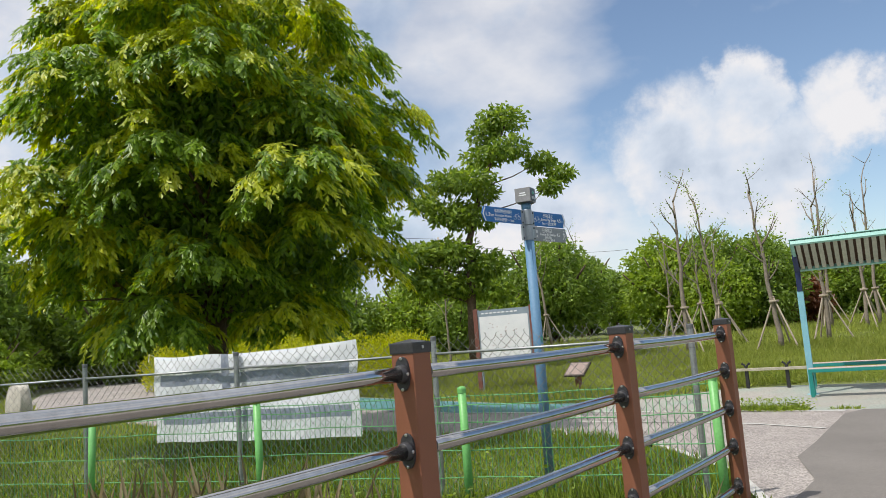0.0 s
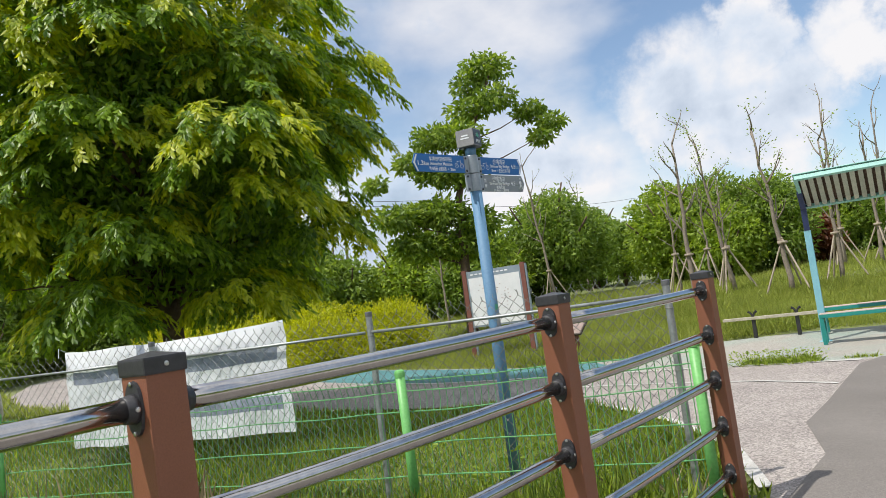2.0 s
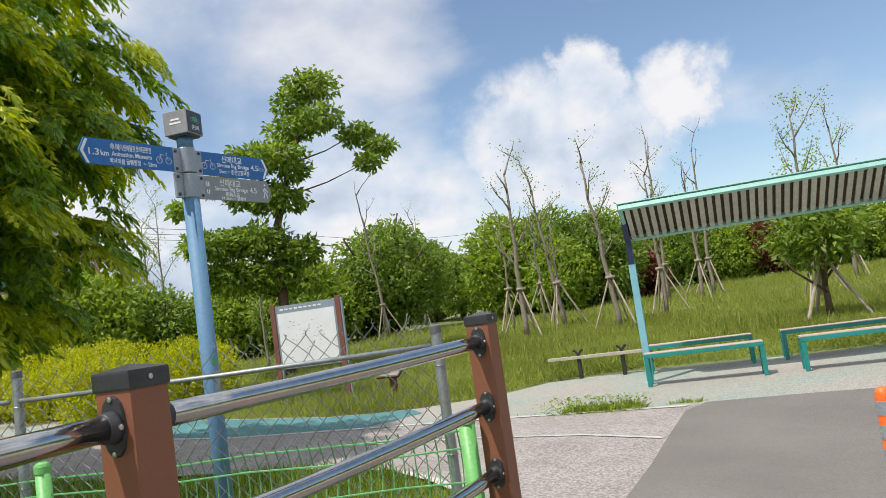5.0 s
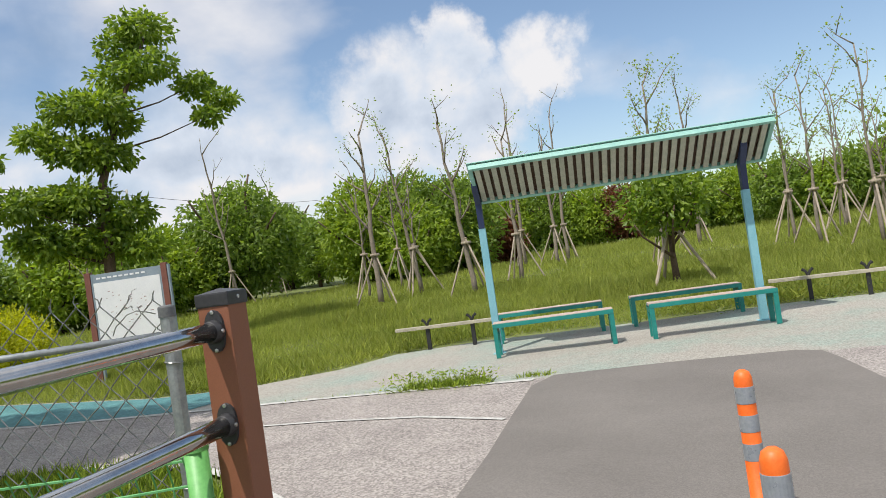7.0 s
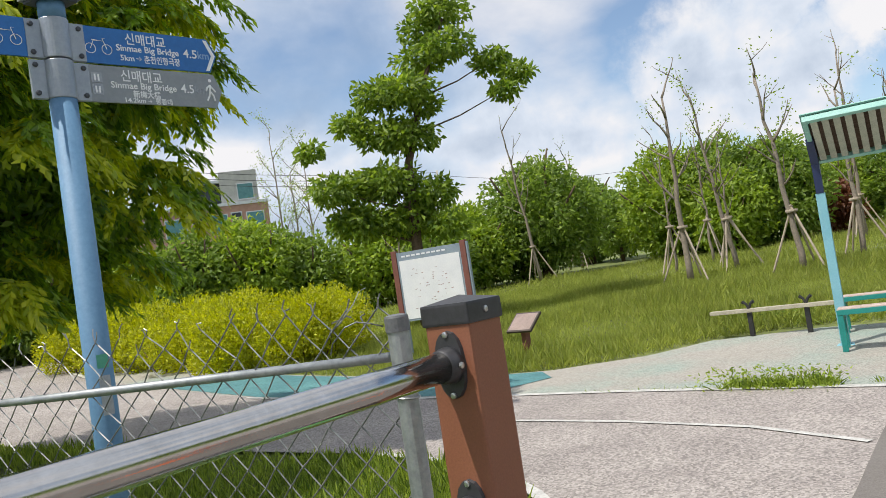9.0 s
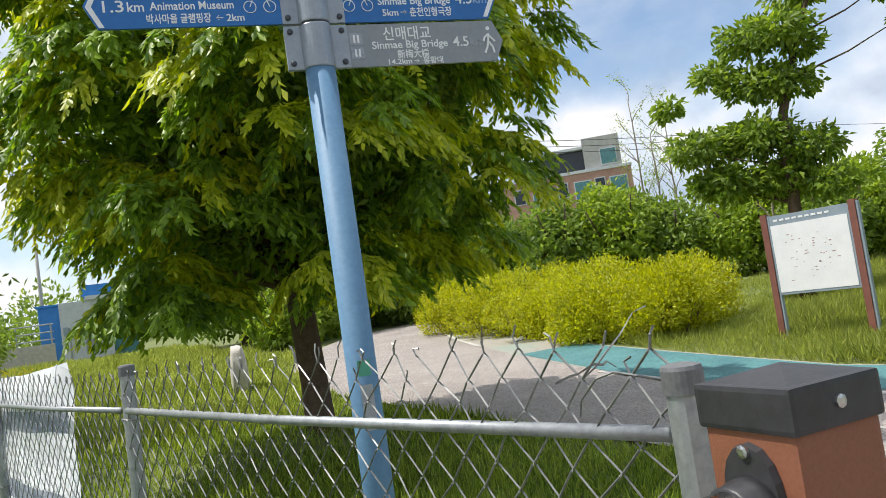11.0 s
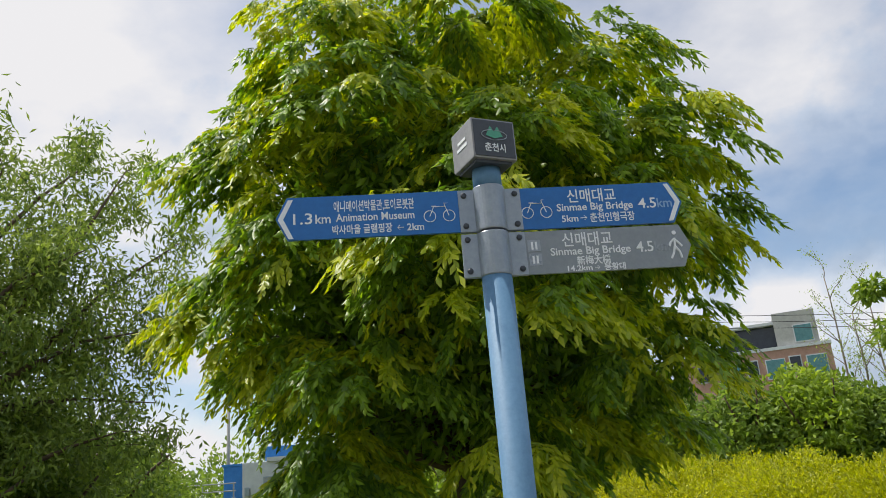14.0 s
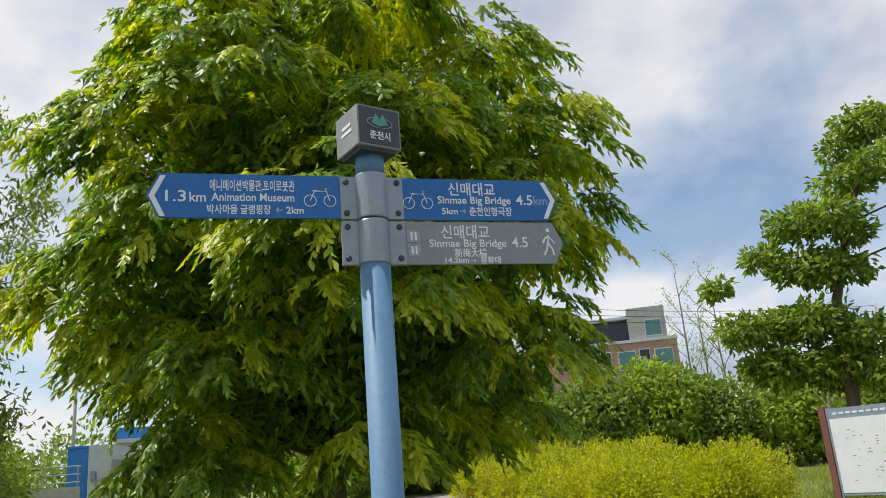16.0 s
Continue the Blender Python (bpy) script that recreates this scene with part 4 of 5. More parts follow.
for x, y in spots[1:]:
    copy_thing(bench, Matrix.Translation((x, y, 0.012)) @ BX)


def low_plank(ax, ay, bx, by):
    d = Vector((bx - ax, by - ay, 0))
    p = thing("plank_rail", "low weathered plank rail with black iron brackets beside the lawn", "plank rail", ax, ay, height(ax, ay), math.degrees(math.atan2(d.y, d.x)), "low plank rails")
    n = d.length
    bm = bmesh.new()
    box(bm, 0, -0.06, 0.335, n, 0.06, 0.385, 0.006)
    part("plank", bm, M_PLANK, p)
    for x in (n * 0.3, n * 0.72):
        bm = bmesh.new()
        box(bm, x - 0.03, -0.03, -0.1, x + 0.03, 0.03, 0.335, 0.004)
        part("post", bm, M_BLACK, p)
        bm = bmesh.new()
        for s in (-1, 1):
            tube(bm, [(x, 0, 0.385), (x + s * 0.03, 0, 0.45), (x + s * 0.075, 0, 0.485)], [0.02, 0.018, 0.024], 8)
        part("iron_bracket", bm, M_BLACK, p)


low_plank(9.75, 3.1, 9.83, 1.35)
low_plank(10.35, -2.6, 10.1, -4.4)
low_plank(10.1, -4.45, 9.9, -6.3)


# ---- bollards ----
def build_bollard():
    b = thing("bollard", "orange flexible bollard with grey reflective bands", "bollard", group="bollards on the asphalt")
    bm = bmesh.new()
    lathe(bm, [(0.1, 0.0), (0.1, 0.012), (0.075, 0.03), (0.043, 0.045), (0.041, 0.64), (0.04, 0.67), (0.032, 0.694), (0.015, 0.706)], 24)
    part("tube", bm, M_ORANGE, b, smooth=True)
    for z in (0.595, 0.468, 0.34):
        bm = bmesh.new()
        lathe(bm, [(0.0425, z - 0.038), (0.0432, z - 0.036), (0.0432, z + 0.036), (0.0425, z + 0.038)], 24)
        part("reflective_band", bm, M_BAND, b)
    return b


bollard = build_bollard()
bollard.matrix_world = pose(1.70, -1.5, 0.018)
copy_thing(bollard, pose(0.42, -1.47, 0.018, 0, 0, 60))


# ---- notice board, lectern, stone markers ----
def build_notice():
    a, b = Vector((9.22, 8.41, 0)), Vector((9.54, 7.09, 0))
    d = b - a
    n = thing("notice_board", "red-brown framed notice board with a printed white map", "notice board", a.x, a.y, height(a.x, a.y), math.degrees(math.atan2(d.y, d.x)))
    w, g = d.length, height(a.x, a.y)
    for x in (0.0, w):
        bm = bmesh.new()
        box(bm, x - 0.05, -0.05, -0.2, x + 0.05, 0.05, 2.075 - g, 0.006)
        post = part("post", bm, M_BOARDFRAME, n)
        bm = bmesh.new()
        box(bm, x + 0.052, -0.035, -0.2, x + 0.085, 0.035, 2.045 - g, 0.003)
        part("metal_edge", bm, M_BOARDGREY, n)
    bm = bmesh.new()
    box(bm, 0.05, -0.03, 0.80 - g, w - 0.05, 0.03, 2.035 - g, 0.004)
    part("panel", bm, M_BOARDGREY, n)
    bm = bmesh.new()
    box(bm, 0.09, -0.036, 0.84 - g, w - 0.09, -0.031, 1.885 - g)
    sheet = part("map_sheet", bm, M_MAP, n, "white printed map")
    rng = random.Random(8)
    for k in range(46):
        x, z = rng.gauss(w * 0.5, w * 0.16), rng.gauss(1.36 - g, 0.2)
        if 0.14 < x < w - 0.18 and 0.9 - g < z < 1.8 - g:
            l, h = rng.uniform(0.01, 0.05), rng.uniform(0.006, 0.014)
            bm = bmesh.new()
            box(bm, x, -0.0385, z, x + l, -0.0365, z + h)
            part("map_mark", bm, M_MARK, sheet)
    for k in range(9):
        bm = bmesh.new()
        box(bm, 0.15 + k * 0.1, -0.0335, 1.945 - g, 0.15 + k * 0.1 + 0.07, -0.0315, 1.975 - g)
        part("title_bar", bm, M_MAP, n)


build_notice()


def build_lectern():
    l = thing("lectern_sign", "small slanted brown information panel on a short post in the grass", "information sign", 9.3, 5.95, height(9.3, 5.95), -102)
    bm = bmesh.new()
    box(bm, -0.05, -0.05, -0.1, 0.05, 0.05, 0.42, 0.006)
    part("post", bm, M_BOARDFRAME, l)
    bm = bmesh.new()
    box(bm, -0.27, -0.2, -0.02, 0.27, 0.2, 0.02, 0.006, Matrix.Translation((0, 0, 0.5)) @ Matrix.Rotation(radians(42), 4, "X"))
    part("panel", bm, M_LECTERNEDGE, l)
    bm = bmesh.new()
    box(bm, -0.24, -0.17, 0.021, 0.24, 0.17, 0.024, 0, Matrix.Translation((0, 0, 0.5)) @ Matrix.Rotation(radians(42), 4, "X"))
    part("plaque", bm, M_LECTERN, l, "faded plaque")


build_lectern()


def rough_stone(name, label, x, y, w, d, h, seed, group=""):
    bm = bmesh.new()
    bmesh.ops.create_icosphere(bm, subdivisions=4, radius=1.0)
    for v in bm.verts:
        p = v.co.copy()
        k = 1 + 0.10 * noise.noise(p * 1.6 + Vector((seed, 0, 0))) + 0.05 * noise.noise(p * 5 + Vector((0, seed, 0)))
        q = Vector([math.copysign(abs(c) ** 0.55, c) for c in p]) * k
        v.co = (q.x * w / 2 * (1 - 0.18 * max(q.z, 0)), q.y * d / 2 * (1 - 0.18 * max(q.z, 0)), (q.z + 0.9) * h / 1.9)
    ob = part(name, bm, M_STONE, smooth=True)
    ob.location = (x, y, height(x, y) - 0.03)
    return tagged(ob, label, "stone", group)


rough_stone("standing_stone", "pale weathered granite marker stone standing in the grass", 2.0, 15.22, 0.33, 1.05, 0.95, 2).rotation_euler = (0, 0, radians(-9))


# ---- trees ----
def limb(bm, rng, p, way, length, radius, bends, droop=0.0, sides=6, tip=0.35):
    """A wandering tapered branch; returns its points."""
    pts, radii = [Vector(p)], [radius]
    d = Vector(way).normalized()
    for i in range(bends):
        d = (d + Vector((rng.uniform(-.28, .28), rng.uniform(-.28, .28), rng.uniform(-.15, .22) - droop))).normalized()
        pts.append(pts[-1] + d * length / bends)
        radii.append(radius * (1 - (1 - tip) * (i + 1) / bends))
    tube(bm, pts, radii, sides)
    return pts


def branchlet(g, root, out, reach, shoots, leaves):
    """One arching branchlet with two ranks of hanging shoots: leaf bases, ways and face normals."""
    out = out / max(np.linalg.norm(out), 1e-6)
    side = np.cross(out, [0, 0, 1.0])
    side /= max(np.linalg.norm(side), 1e-6)
    down = np.array([0, 0, -1.0])
    sag = g.uniform(0.3, 0.7)
    bases, ways, flats = [], [], []
    for k in range(shoots):
        t = (k + g.random()) / shoots
        start = root + out * t * reach + down * sag * reach * t * t + side * g.normal() * 0.04
        hand = 1.0 if k % 2 else -1.0
        way = out * (0.4 + 0.4 * t) + side * hand * g.uniform(0.3, 1.1) * (1.1 - 0.5 * t) + down * (0.05 + 0.55 * t + 0.4 * g.random()) + g.normal(size=3) * 0.2
        way /= np.linalg.norm(way)
        across = np.cross(way, np.array([0, 0, 1.0]) + out * 0.4 + g.normal(size=3) * 0.2)
        across /= max(np.linalg.norm(across), 1e-6)
        u = (np.arange(leaves) + 0.5 * g.random(leaves)) / leaves
        long = g.uniform(0.15, 0.28)
        rank = np.where(np.arange(leaves) % 2 == 0, 1.0, -1.0)[:, None]
        b = start + way * (u * long)[:, None] + down * (0.35 * long * u ** 2)[:, None]
        w = way * 0.75 + across * rank * 0.55 + down * (0.45 + 0.5 * u)[:, None] + g.normal(size=(leaves, 3)) * 0.26
        bases.append(b)
        ways.append(w)
        flats.append(np.cross(way, across)[None, :] + g.normal(size=(leaves, 3)) * 0.4)
    return np.concatenate(bases), np.concatenate(ways), np.concatenate(flats)


def build_big_tree():
    g = np.random.default_rng(11)
    rng = random.Random(11)
    X, Y = 1.63, 8.0
    tree = thing("zelkova_tree", "broad spreading tree with drooping yellow-green leaves beside the road", "tree", X, Y, 0)
    bm = bmesh.new()
    pts = [(0, 0, -0.1), (0.01, 0, 0.15), (0.0, 0.02, 0.8), (-0.03, 0.04, 1.5), (-0.05, 0.05, 2.1)]
    tube(bm, pts, [0.235, 0.175, 0.15, 0.145, 0.15], 14)
    trunk = part("trunk", bm, M_BARK, tree, smooth=True)
    for k in range(15):
        bm = bmesh.new()
        a = 2.4 * k
        z0 = 1.75 + 0.04 * (k % 8)
        rise = 0.7 + 0.12 * k
        end = limb(bm, rng, (-0.05, 0.05, z0), (math.cos(a), math.sin(a), rise), 1.9 + 0.12 * k, 0.07, 7, 0.03)
        for j in range(4):
            q = end[2 + j]
            limb(bm, rng, q, (math.cos(a + rng.uniform(-1.2, 1.2)), math.sin(a + rng.uniform(-1.2, 1.2)), rng.uniform(0.0, 0.8)), 0.9, 0.022, 5, 0.05, 5)
        part("branch", bm, M_BARK, tree, smooth=True)
    lumps = [(0.0, 0.0, 5.0, 1.5)]
    for z, ring, count, r in ((6.95, 0.85, 4, 0.8), (6.1, 1.85, 7, 0.86), (5.0, 2.3, 9, 0.86), (3.85, 2.35, 9, 0.82), (2.85, 2.0, 8, 0.72), (2.2, 1.5, 5, 0.5)):
        for k in range(count):
            a = 2 * math.pi * (k + 0.37 * z) / count
            out = ring * rng.uniform(0.86, 1.12)
            lumps.append((out * math.cos(a), out * math.sin(a), z + rng.uniform(-0.35, 0.35), r * rng.uniform(0.78, 1.14)))
    lumps += [(-1.55, -0.6, 1.95, 0.42), (2.3, 0.3, 2.3, 0.5)]
    kinds = {"crown": ([], [], []), "young_growth": ([], [], [])}
    for cx, cy, cz, r in lumps:
        for k in range(int((58 if cz > 3.3 else 46) * r)):
            d = g.normal(size=3)
            d[2] = abs(d[2]) - 0.4
            d /= np.linalg.norm(d)
            root = np.array([cx, cy, cz]) + d * r * g.uniform(0.3, 0.85)
            out = d + np.array([cx, cy, 0]) * 0.2
            out[2] = abs(out[2]) * 0.3 - 0.1
            kind = kinds["young_growth" if g.random() < 0.46 else "crown"]
            reach = g.uniform(0.26, 0.54)
            for store, rows in zip(kind, branchlet(g, root, out, reach, 11, 10)):
                store.append(rows)
    for name, leaf, label in (("crown", L_BIG, "drooping pointed green leaves"), ("young_growth", L_YOUNG, "hanging yellow-green young shoots")):
        base, way, flat = [np.concatenate(rows) for rows in kinds[name]]
        keep = base[:, 2] > 1.15
        base, way, flat = base[keep], way[keep], flat[keep]
        n = len(base)
        leaf_mesh(name, base, way, g.uniform(0.085, 0.13, n), g.uniform(0.038, 0.052, n), leaf, tree, label, g, 0.12, flat)
    # sparser leaves on the inner branches
    n = 36000
    d = g.normal(size=(n, 3))
    d /= np.linalg.norm(d, axis=1, keepdims=True)
    p = np.array([0, 0, 4.05]) + d * (g.random(n) ** 0.5)[:, None] * np.array([2.1, 2.1, 2.1])
    leaf_mesh("inner_crown", p, g.normal(size=(n, 3)) + np.array([0, 0, -0.8]), g.uniform(0.12, 0.19, n), g.uniform(0.05, 0.075, n), L_BIG, tree, "leaves on the inner branches", g)


build_big_tree()


def clump_leaves(g, lumps, per, size, hang=0.3, flat=0.75, shell=0.55):
    """Leaves over the outsides of a few lumps (x, y, z, r)."""
    bases, ways = [], []
    for cx, cy, cz, r in lumps:
        n = int(per * r * r)
        d = g.normal(size=(n, 3))
        d /= np.linalg.norm(d, axis=1, keepdims=True)
        rad = r * (shell + (1.02 - shell) * g.random(n) ** 0.6)
        rad *= 1 + 0.22 * np.sin(d[:, 0] * 5 + cx * 3) * np.cos(d[:, 1] * 6 + cz)
        p = np.array([cx, cy, cz]) + d * rad[:, None] * np.array([1, 1, flat])
        bases.append(p)
        ways.append(d * 0.7 + g.normal(size=(n, 3)) * 0.6 + np.array([0, 0, -hang]))
    base, way = np.concatenate(bases), np.concatenate(ways)
    n = len(base)
    return base, way, g.uniform(0.7, 1.3, n) * size, g.uniform(0.4, 0.62, n) * size


def build_lone_tree():
    g = np.random.default_rng(5)
    rng = random.Random(5)
    X, Y = 13.2, 11.25
    z0 = height(X, Y)
    tree = thing("layered_tree", "tall leaning tree with tiered clumps of broad green leaves", "tree", X, Y, z0)
    bm = bmesh.new()
    tube(bm, [(0, 0, -0.1), (0.02, 0, 1.4), (0.05, -0.05, 2.8), (0.08, -0.1, 4.0), (0.4, -0.5, 5.6), (0.85, -1.2, 7.4)], [0.17, 0.14, 0.12, 0.10, 0.06, 0.03], 10)
    part("trunk", bm, M_BARK, tree, smooth=True)
    right = Vector((0.57, -0.82, 0))
    clumps = [(1.5, 7.7, .8), (.95, 7.3, .62), (.85, 6.55, .72), (1.7, 6.65, .72), (2.35, 6.3, .6), (2.7, 5.85, .52), (2.6, 5.4, .46), (-.4, 5.8, .72), (.45, 5.7, .8), (1.0, 5.35, .5), (-1.45, 5.2, .6), (-.75, 4.85, .8), (.05, 4.65, .8), (-1.8, 4.65, .46), (-1.7, 3.6, .8), (-1.0, 3.7, .8), (-.1, 3.65, .9), (.65, 3.25, .8), (-.9, 2.75, .9), (.05, 2.65, .95), (-1.7, 2.8, .66), (.8, 2.4, .6)]
    lumps = [(right.x * u + rng.uniform(-.5, .5) * 0.82, right.y * u + rng.uniform(-.5, .5) * 0.57, z, r * 0.86) for u, z, r in clumps]
    for x, y, z, r in lumps[::2]:
        bm = bmesh.new()
        zs = max(1.2, z - 0.7)
        k = max(0.0, zs - 4.0) / 3.4
        s = Vector((0.08 + 0.77 * k, -0.1 - 1.1 * k, zs))
        tube(bm, [s, s.lerp(Vector((x, y, z)), 0.5) + Vector((0, 0, -0.08)), (x, y, z)], [0.028, 0.018, 0.008], 6)
        part("branch", bm, M_BARK, tree, smooth=True)
    b, w, l, wd = clump_leaves(g, lumps, 1500, 0.18, 0.4, 0.56, 0.2)
    leaf_mesh("crown", b, w, l, wd, L_LONE, tree, "tiers of broad green leaves", g)


build_lone_tree()


def leafy_tree(x, y, tall, wide, seed, leaf, name="park_tree", label="rounded green park tree", size=0.23, low=0.15, per=600, group="park trees"):
    g = np.random.default_rng(seed)
    rng = random.Random(seed)
    z0 = height(x, y)
    tree = thing(name, label, "tree", x, y, z0, group=group)
    bm = bmesh.new()
    tube(bm, [(0, 0, -0.1), (0.03, 0.02, tall * 0.25), (0, 0, tall * 0.6)], [0.05 * wide, 0.035 * wide, 0.02 * wide], 7)
    for k in range(6):
        a = k * 1.1 + seed
        limb(bm, rng, (0, 0, tall * (0.22 + 0.05 * k)), (math.cos(a), math.sin(a), 0.9), wide * 0.7, 0.02 * wide, 4)
    part("trunk", bm, M_BARK, tree, smooth=True)
    lumps = []
    for k in range(15):
        a, t = 2.4 * k + seed, (k + 0.5) / 15
        z = tall * (low + 0.13 + (0.80 - low) * t)
        rr = wide * 0.5 * (math.sin(math.pi * (0.16 + 0.76 * t)) ** 0.7)
        r = wide * rng.uniform(0.19, 0.29)
        lumps.append((math.cos(a) * max(rr - r * 0.6, 0.05), math.sin(a) * max(rr - r * 0.6, 0.05), z, r))
    b, w, l, wd = clump_leaves(g, lumps, per, size, 0.25, 0.8, 0.35)
    leaf_mesh("crown", b, w, l, wd, leaf, tree, "", g)
    return tree


def bush(x, y, wx, wy, tall, seed, leaf, name, label, size=0.07, per=900, category="bush", group="", rz=0, n=16):
    g = np.random.default_rng(seed)
    rng = random.Random(seed)
    ob = thing(name, label, category, x, y, height(x, y), rz, group)
    lumps = []
    for k in range(n):
        a, q = rng.uniform(0, 2 * math.pi), math.sqrt(rng.random())
        u, v = math.cos(a) * q, math.sin(a) * q
        r = tall * rng.uniform(0.32, 0.5)
        lumps.append((u * (wx - r), v * (wy - r), tall * rng.uniform(0.25, 0.95) - r * 0.55 * 1.0 + r * 0.2, r))
    b, w, l, wd = clump_leaves(g, lumps, per, size, -0.4, 0.85, 0.6)
    keep = b[:, 2] > 0
    leaf_mesh("foliage", b[keep], w[keep], l[keep], wd[keep], leaf, ob, "", g)
    bm = bmesh.new()
    for k in range(7):
        a = k * 0.9
        limb(bm, rng, (math.cos(a) * wx * 0.3, math.sin(a) * wy * 0.3, -0.05), (math.cos(a) * 0.4, math.sin(a) * 0.4, 1), tall * 0.6, 0.02, 4)
    part("twig_frame", bm, M_BARK, ob)
    return ob


def bare_tree(x, y, tall, seed, leaves=30, stakes=True, lean=(0, 0), thick=1.0, group="staked young trees"):
    g = np.random.default_rng(seed)
    rng = random.Random(seed)
    tree = thing("staked_tree", "nearly bare pruned young tree propped with wooden stakes", "tree", x, y, height(x, y), group=group)
    bm = bmesh.new()
    lx, ly = lean
    k = 9
    pts = [(lx * (i / k) + rng.uniform(-.04, .04), ly * (i / k) + rng.uniform(-.04, .04), -0.1 + tall * 0.93 * i / k) for i in range(k + 1)]
    tube(bm, pts, [thick * (0.076 - 0.054 * i / k) for i in range(k + 1)], 8)
    part("trunk", bm, M_PALEBARK, tree, smooth=True)
    tips = []
    for j in range(9):
        bm = bmesh.new()
        i = 4 + j % 6
        a = rng.uniform(0, 6.28)
        e = limb(bm, rng, pts[min(i, k)], (math.cos(a), math.sin(a), rng.uniform(0.7, 1.5)), tall * rng.uniform(0.14, 0.26), 0.027 * thick, 5, -0.05, 5, 0.25)
        tips += e[2:]
        if j % 2:
            e = limb(bm, rng, e[3], (math.cos(a + 1.2), math.sin(a + 1.2), 0.8), tall * 0.1, 0.014, 3, 0, 5)
            tips += e[1:]
        part("branch", bm, M_PALEBARK, tree, smooth=True)
    if leaves:
        c = np.array([tuple(t) for t in tips])[g.integers(0, len(tips), leaves * 6)] + g.normal(size=(leaves * 6, 3)) * 0.12
        leaf_mesh("leaves", c, g.normal(size=c.shape), g.uniform(0.06, 0.10, len(c)), g.uniform(0.03, 0.055, len(c)), L_LIGHT, tree, "few small green leaves", g)
    if stakes:
        for j in range(3):
            a = j * 2.094 + seed
            bm = bmesh.new()
            tube(bm, [(math.cos(a) * 0.75, math.sin(a) * 0.75, -0.1), (math.cos(a + 0.1) * -0.02 + lx * 0.2, math.sin(a) * -0.02 + ly * 0.2, 1.55)], 0.026, 7)
            part("stake", bm, M_STAKE, tree, "pale wooden stake")
        bm = bmesh.new()
        lathe(bm, [(0.13, 1.38), (0.14, 1.41), (0.13, 1.45)], 10, Matrix.Translation((lx * 0.2, ly * 0.2, 0)))
        part("binding", bm, M_STAKE, tree)
    return tree


# ---- park planting ----
golden = [(7.7 + 0.9, 19.0, 1.1, 1.6), (8.6, 17.0, 1.25, 1.7), (8.6, 14.8, 1.35, 1.8), (8.75, 12.7, 1.35, 1.7), (9.3, 11.0, 1.3, 1.2), (10.6, 12.6, 1.5, 1.7), (10.2, 15.5, 1.5, 1.8), (10.0, 18.0, 1.4, 1.6)]
for i, (x, y, wx, wy) in enumerate(golden):
    bush(x, y, wx, wy, 1.45 - 0.05 * (i % 3), 40 + i, L_HEDGE, "golden_hedge", "rounded golden-green clipped hedge beside the cycle lane", 0.078, 2700, "hedge", "golden hedge clumps", n=14)

leafy_tree(27.1, 16.0, 4.5, 5.0, 61, L_DEEP, label="rounded dense green tree at the lawn edge")
for i, (x, y, tall, wide, leaf) in enumerate([(29.5, 11.2, 4.4, 4.0, L_LIGHT), (30.2, 9.3, 4.2, 4.2, L_DEEP), (30.8, 7.4, 3.9, 3.8, L_DEEP), (28.6, 8.6, 3.0, 3.0, L_LIGHT), (33.5, 12.8, 3.4, 3.4, L_DEEP), (34.0, 15.8, 3.4, 2.2, L_DEEP), (36, 18.5, 4.2, 4.5, L_DEEP), (24.0, 17.6, 3.0, 3.2, L_LIGHT), (21.6, 17.5, 2.6, 3.0, L_DEEP)]):
    leafy_tree(x, y, tall, wide, 70 + i, leaf, low=0.02, label="dense green tree in the belt behind the lawn", group="tree belt")
for i, (x, y, tall, wide, leaf) in enumerate([(39.0, 6.9, 3.5, 3.6, L_LIGHT), (39.3, 4.6, 3.4, 3.4, L_DEEP), (39.5, 2.6, 2.9, 3.4, L_LIGHT), (39.7, 0.6, 2.8, 3.2, L_RED), (39.8, -1.3, 2.7, 3.4, L_LIGHT), (39.7, -3.2, 2.6, 3.2, L_DEEP), (39.4, -5.0, 2.7, 3.4, L_LIGHT), (36.0, -6.6, 2.6, 3.2, L_DEEP), (35.5, -8.2, 2.2, 3.0, L_LIGHT), (35.2, -9.8, 2.6, 3.4, L_DEEP), (34.6, -11.6, 2.9, 3.6, L_DEEP), (33.8, -13.6, 3.0, 3.8, L_LIGHT), (33.0, -15.6, 3.0, 3.8, L_DEEP), (31, -18, 3.4, 4, L_DEEP), (33.5, 6.0, 1.9, 2.0, L_RED), (44, 10, 4.2, 5, L_DEEP), (42.5, 13.5, 3.8, 5, L_DEEP)]):
    leafy_tree(x, y, tall, wide, 90 + i, leaf, low=0.0, label="low mixed green tree along the park edge", group="park edge trees")
for i in range(14):
    a = i / 13
    x, y = 8.6 + 18 * a + 0.5 * math.sin(i * 2.1), 27.5 - 9.5 * a + 0.9 * math.cos(i * 1.7)
    leafy_tree(x, y, 3.35 + 0.45 * math.sin(i * 1.3), 3.4, 120 + i, L_DEEP if i % 3 else L_LIGHT, "shrub_tree", "dense dark green shrub in a long thicket", 0.24, 0.0, 460, "thicket")
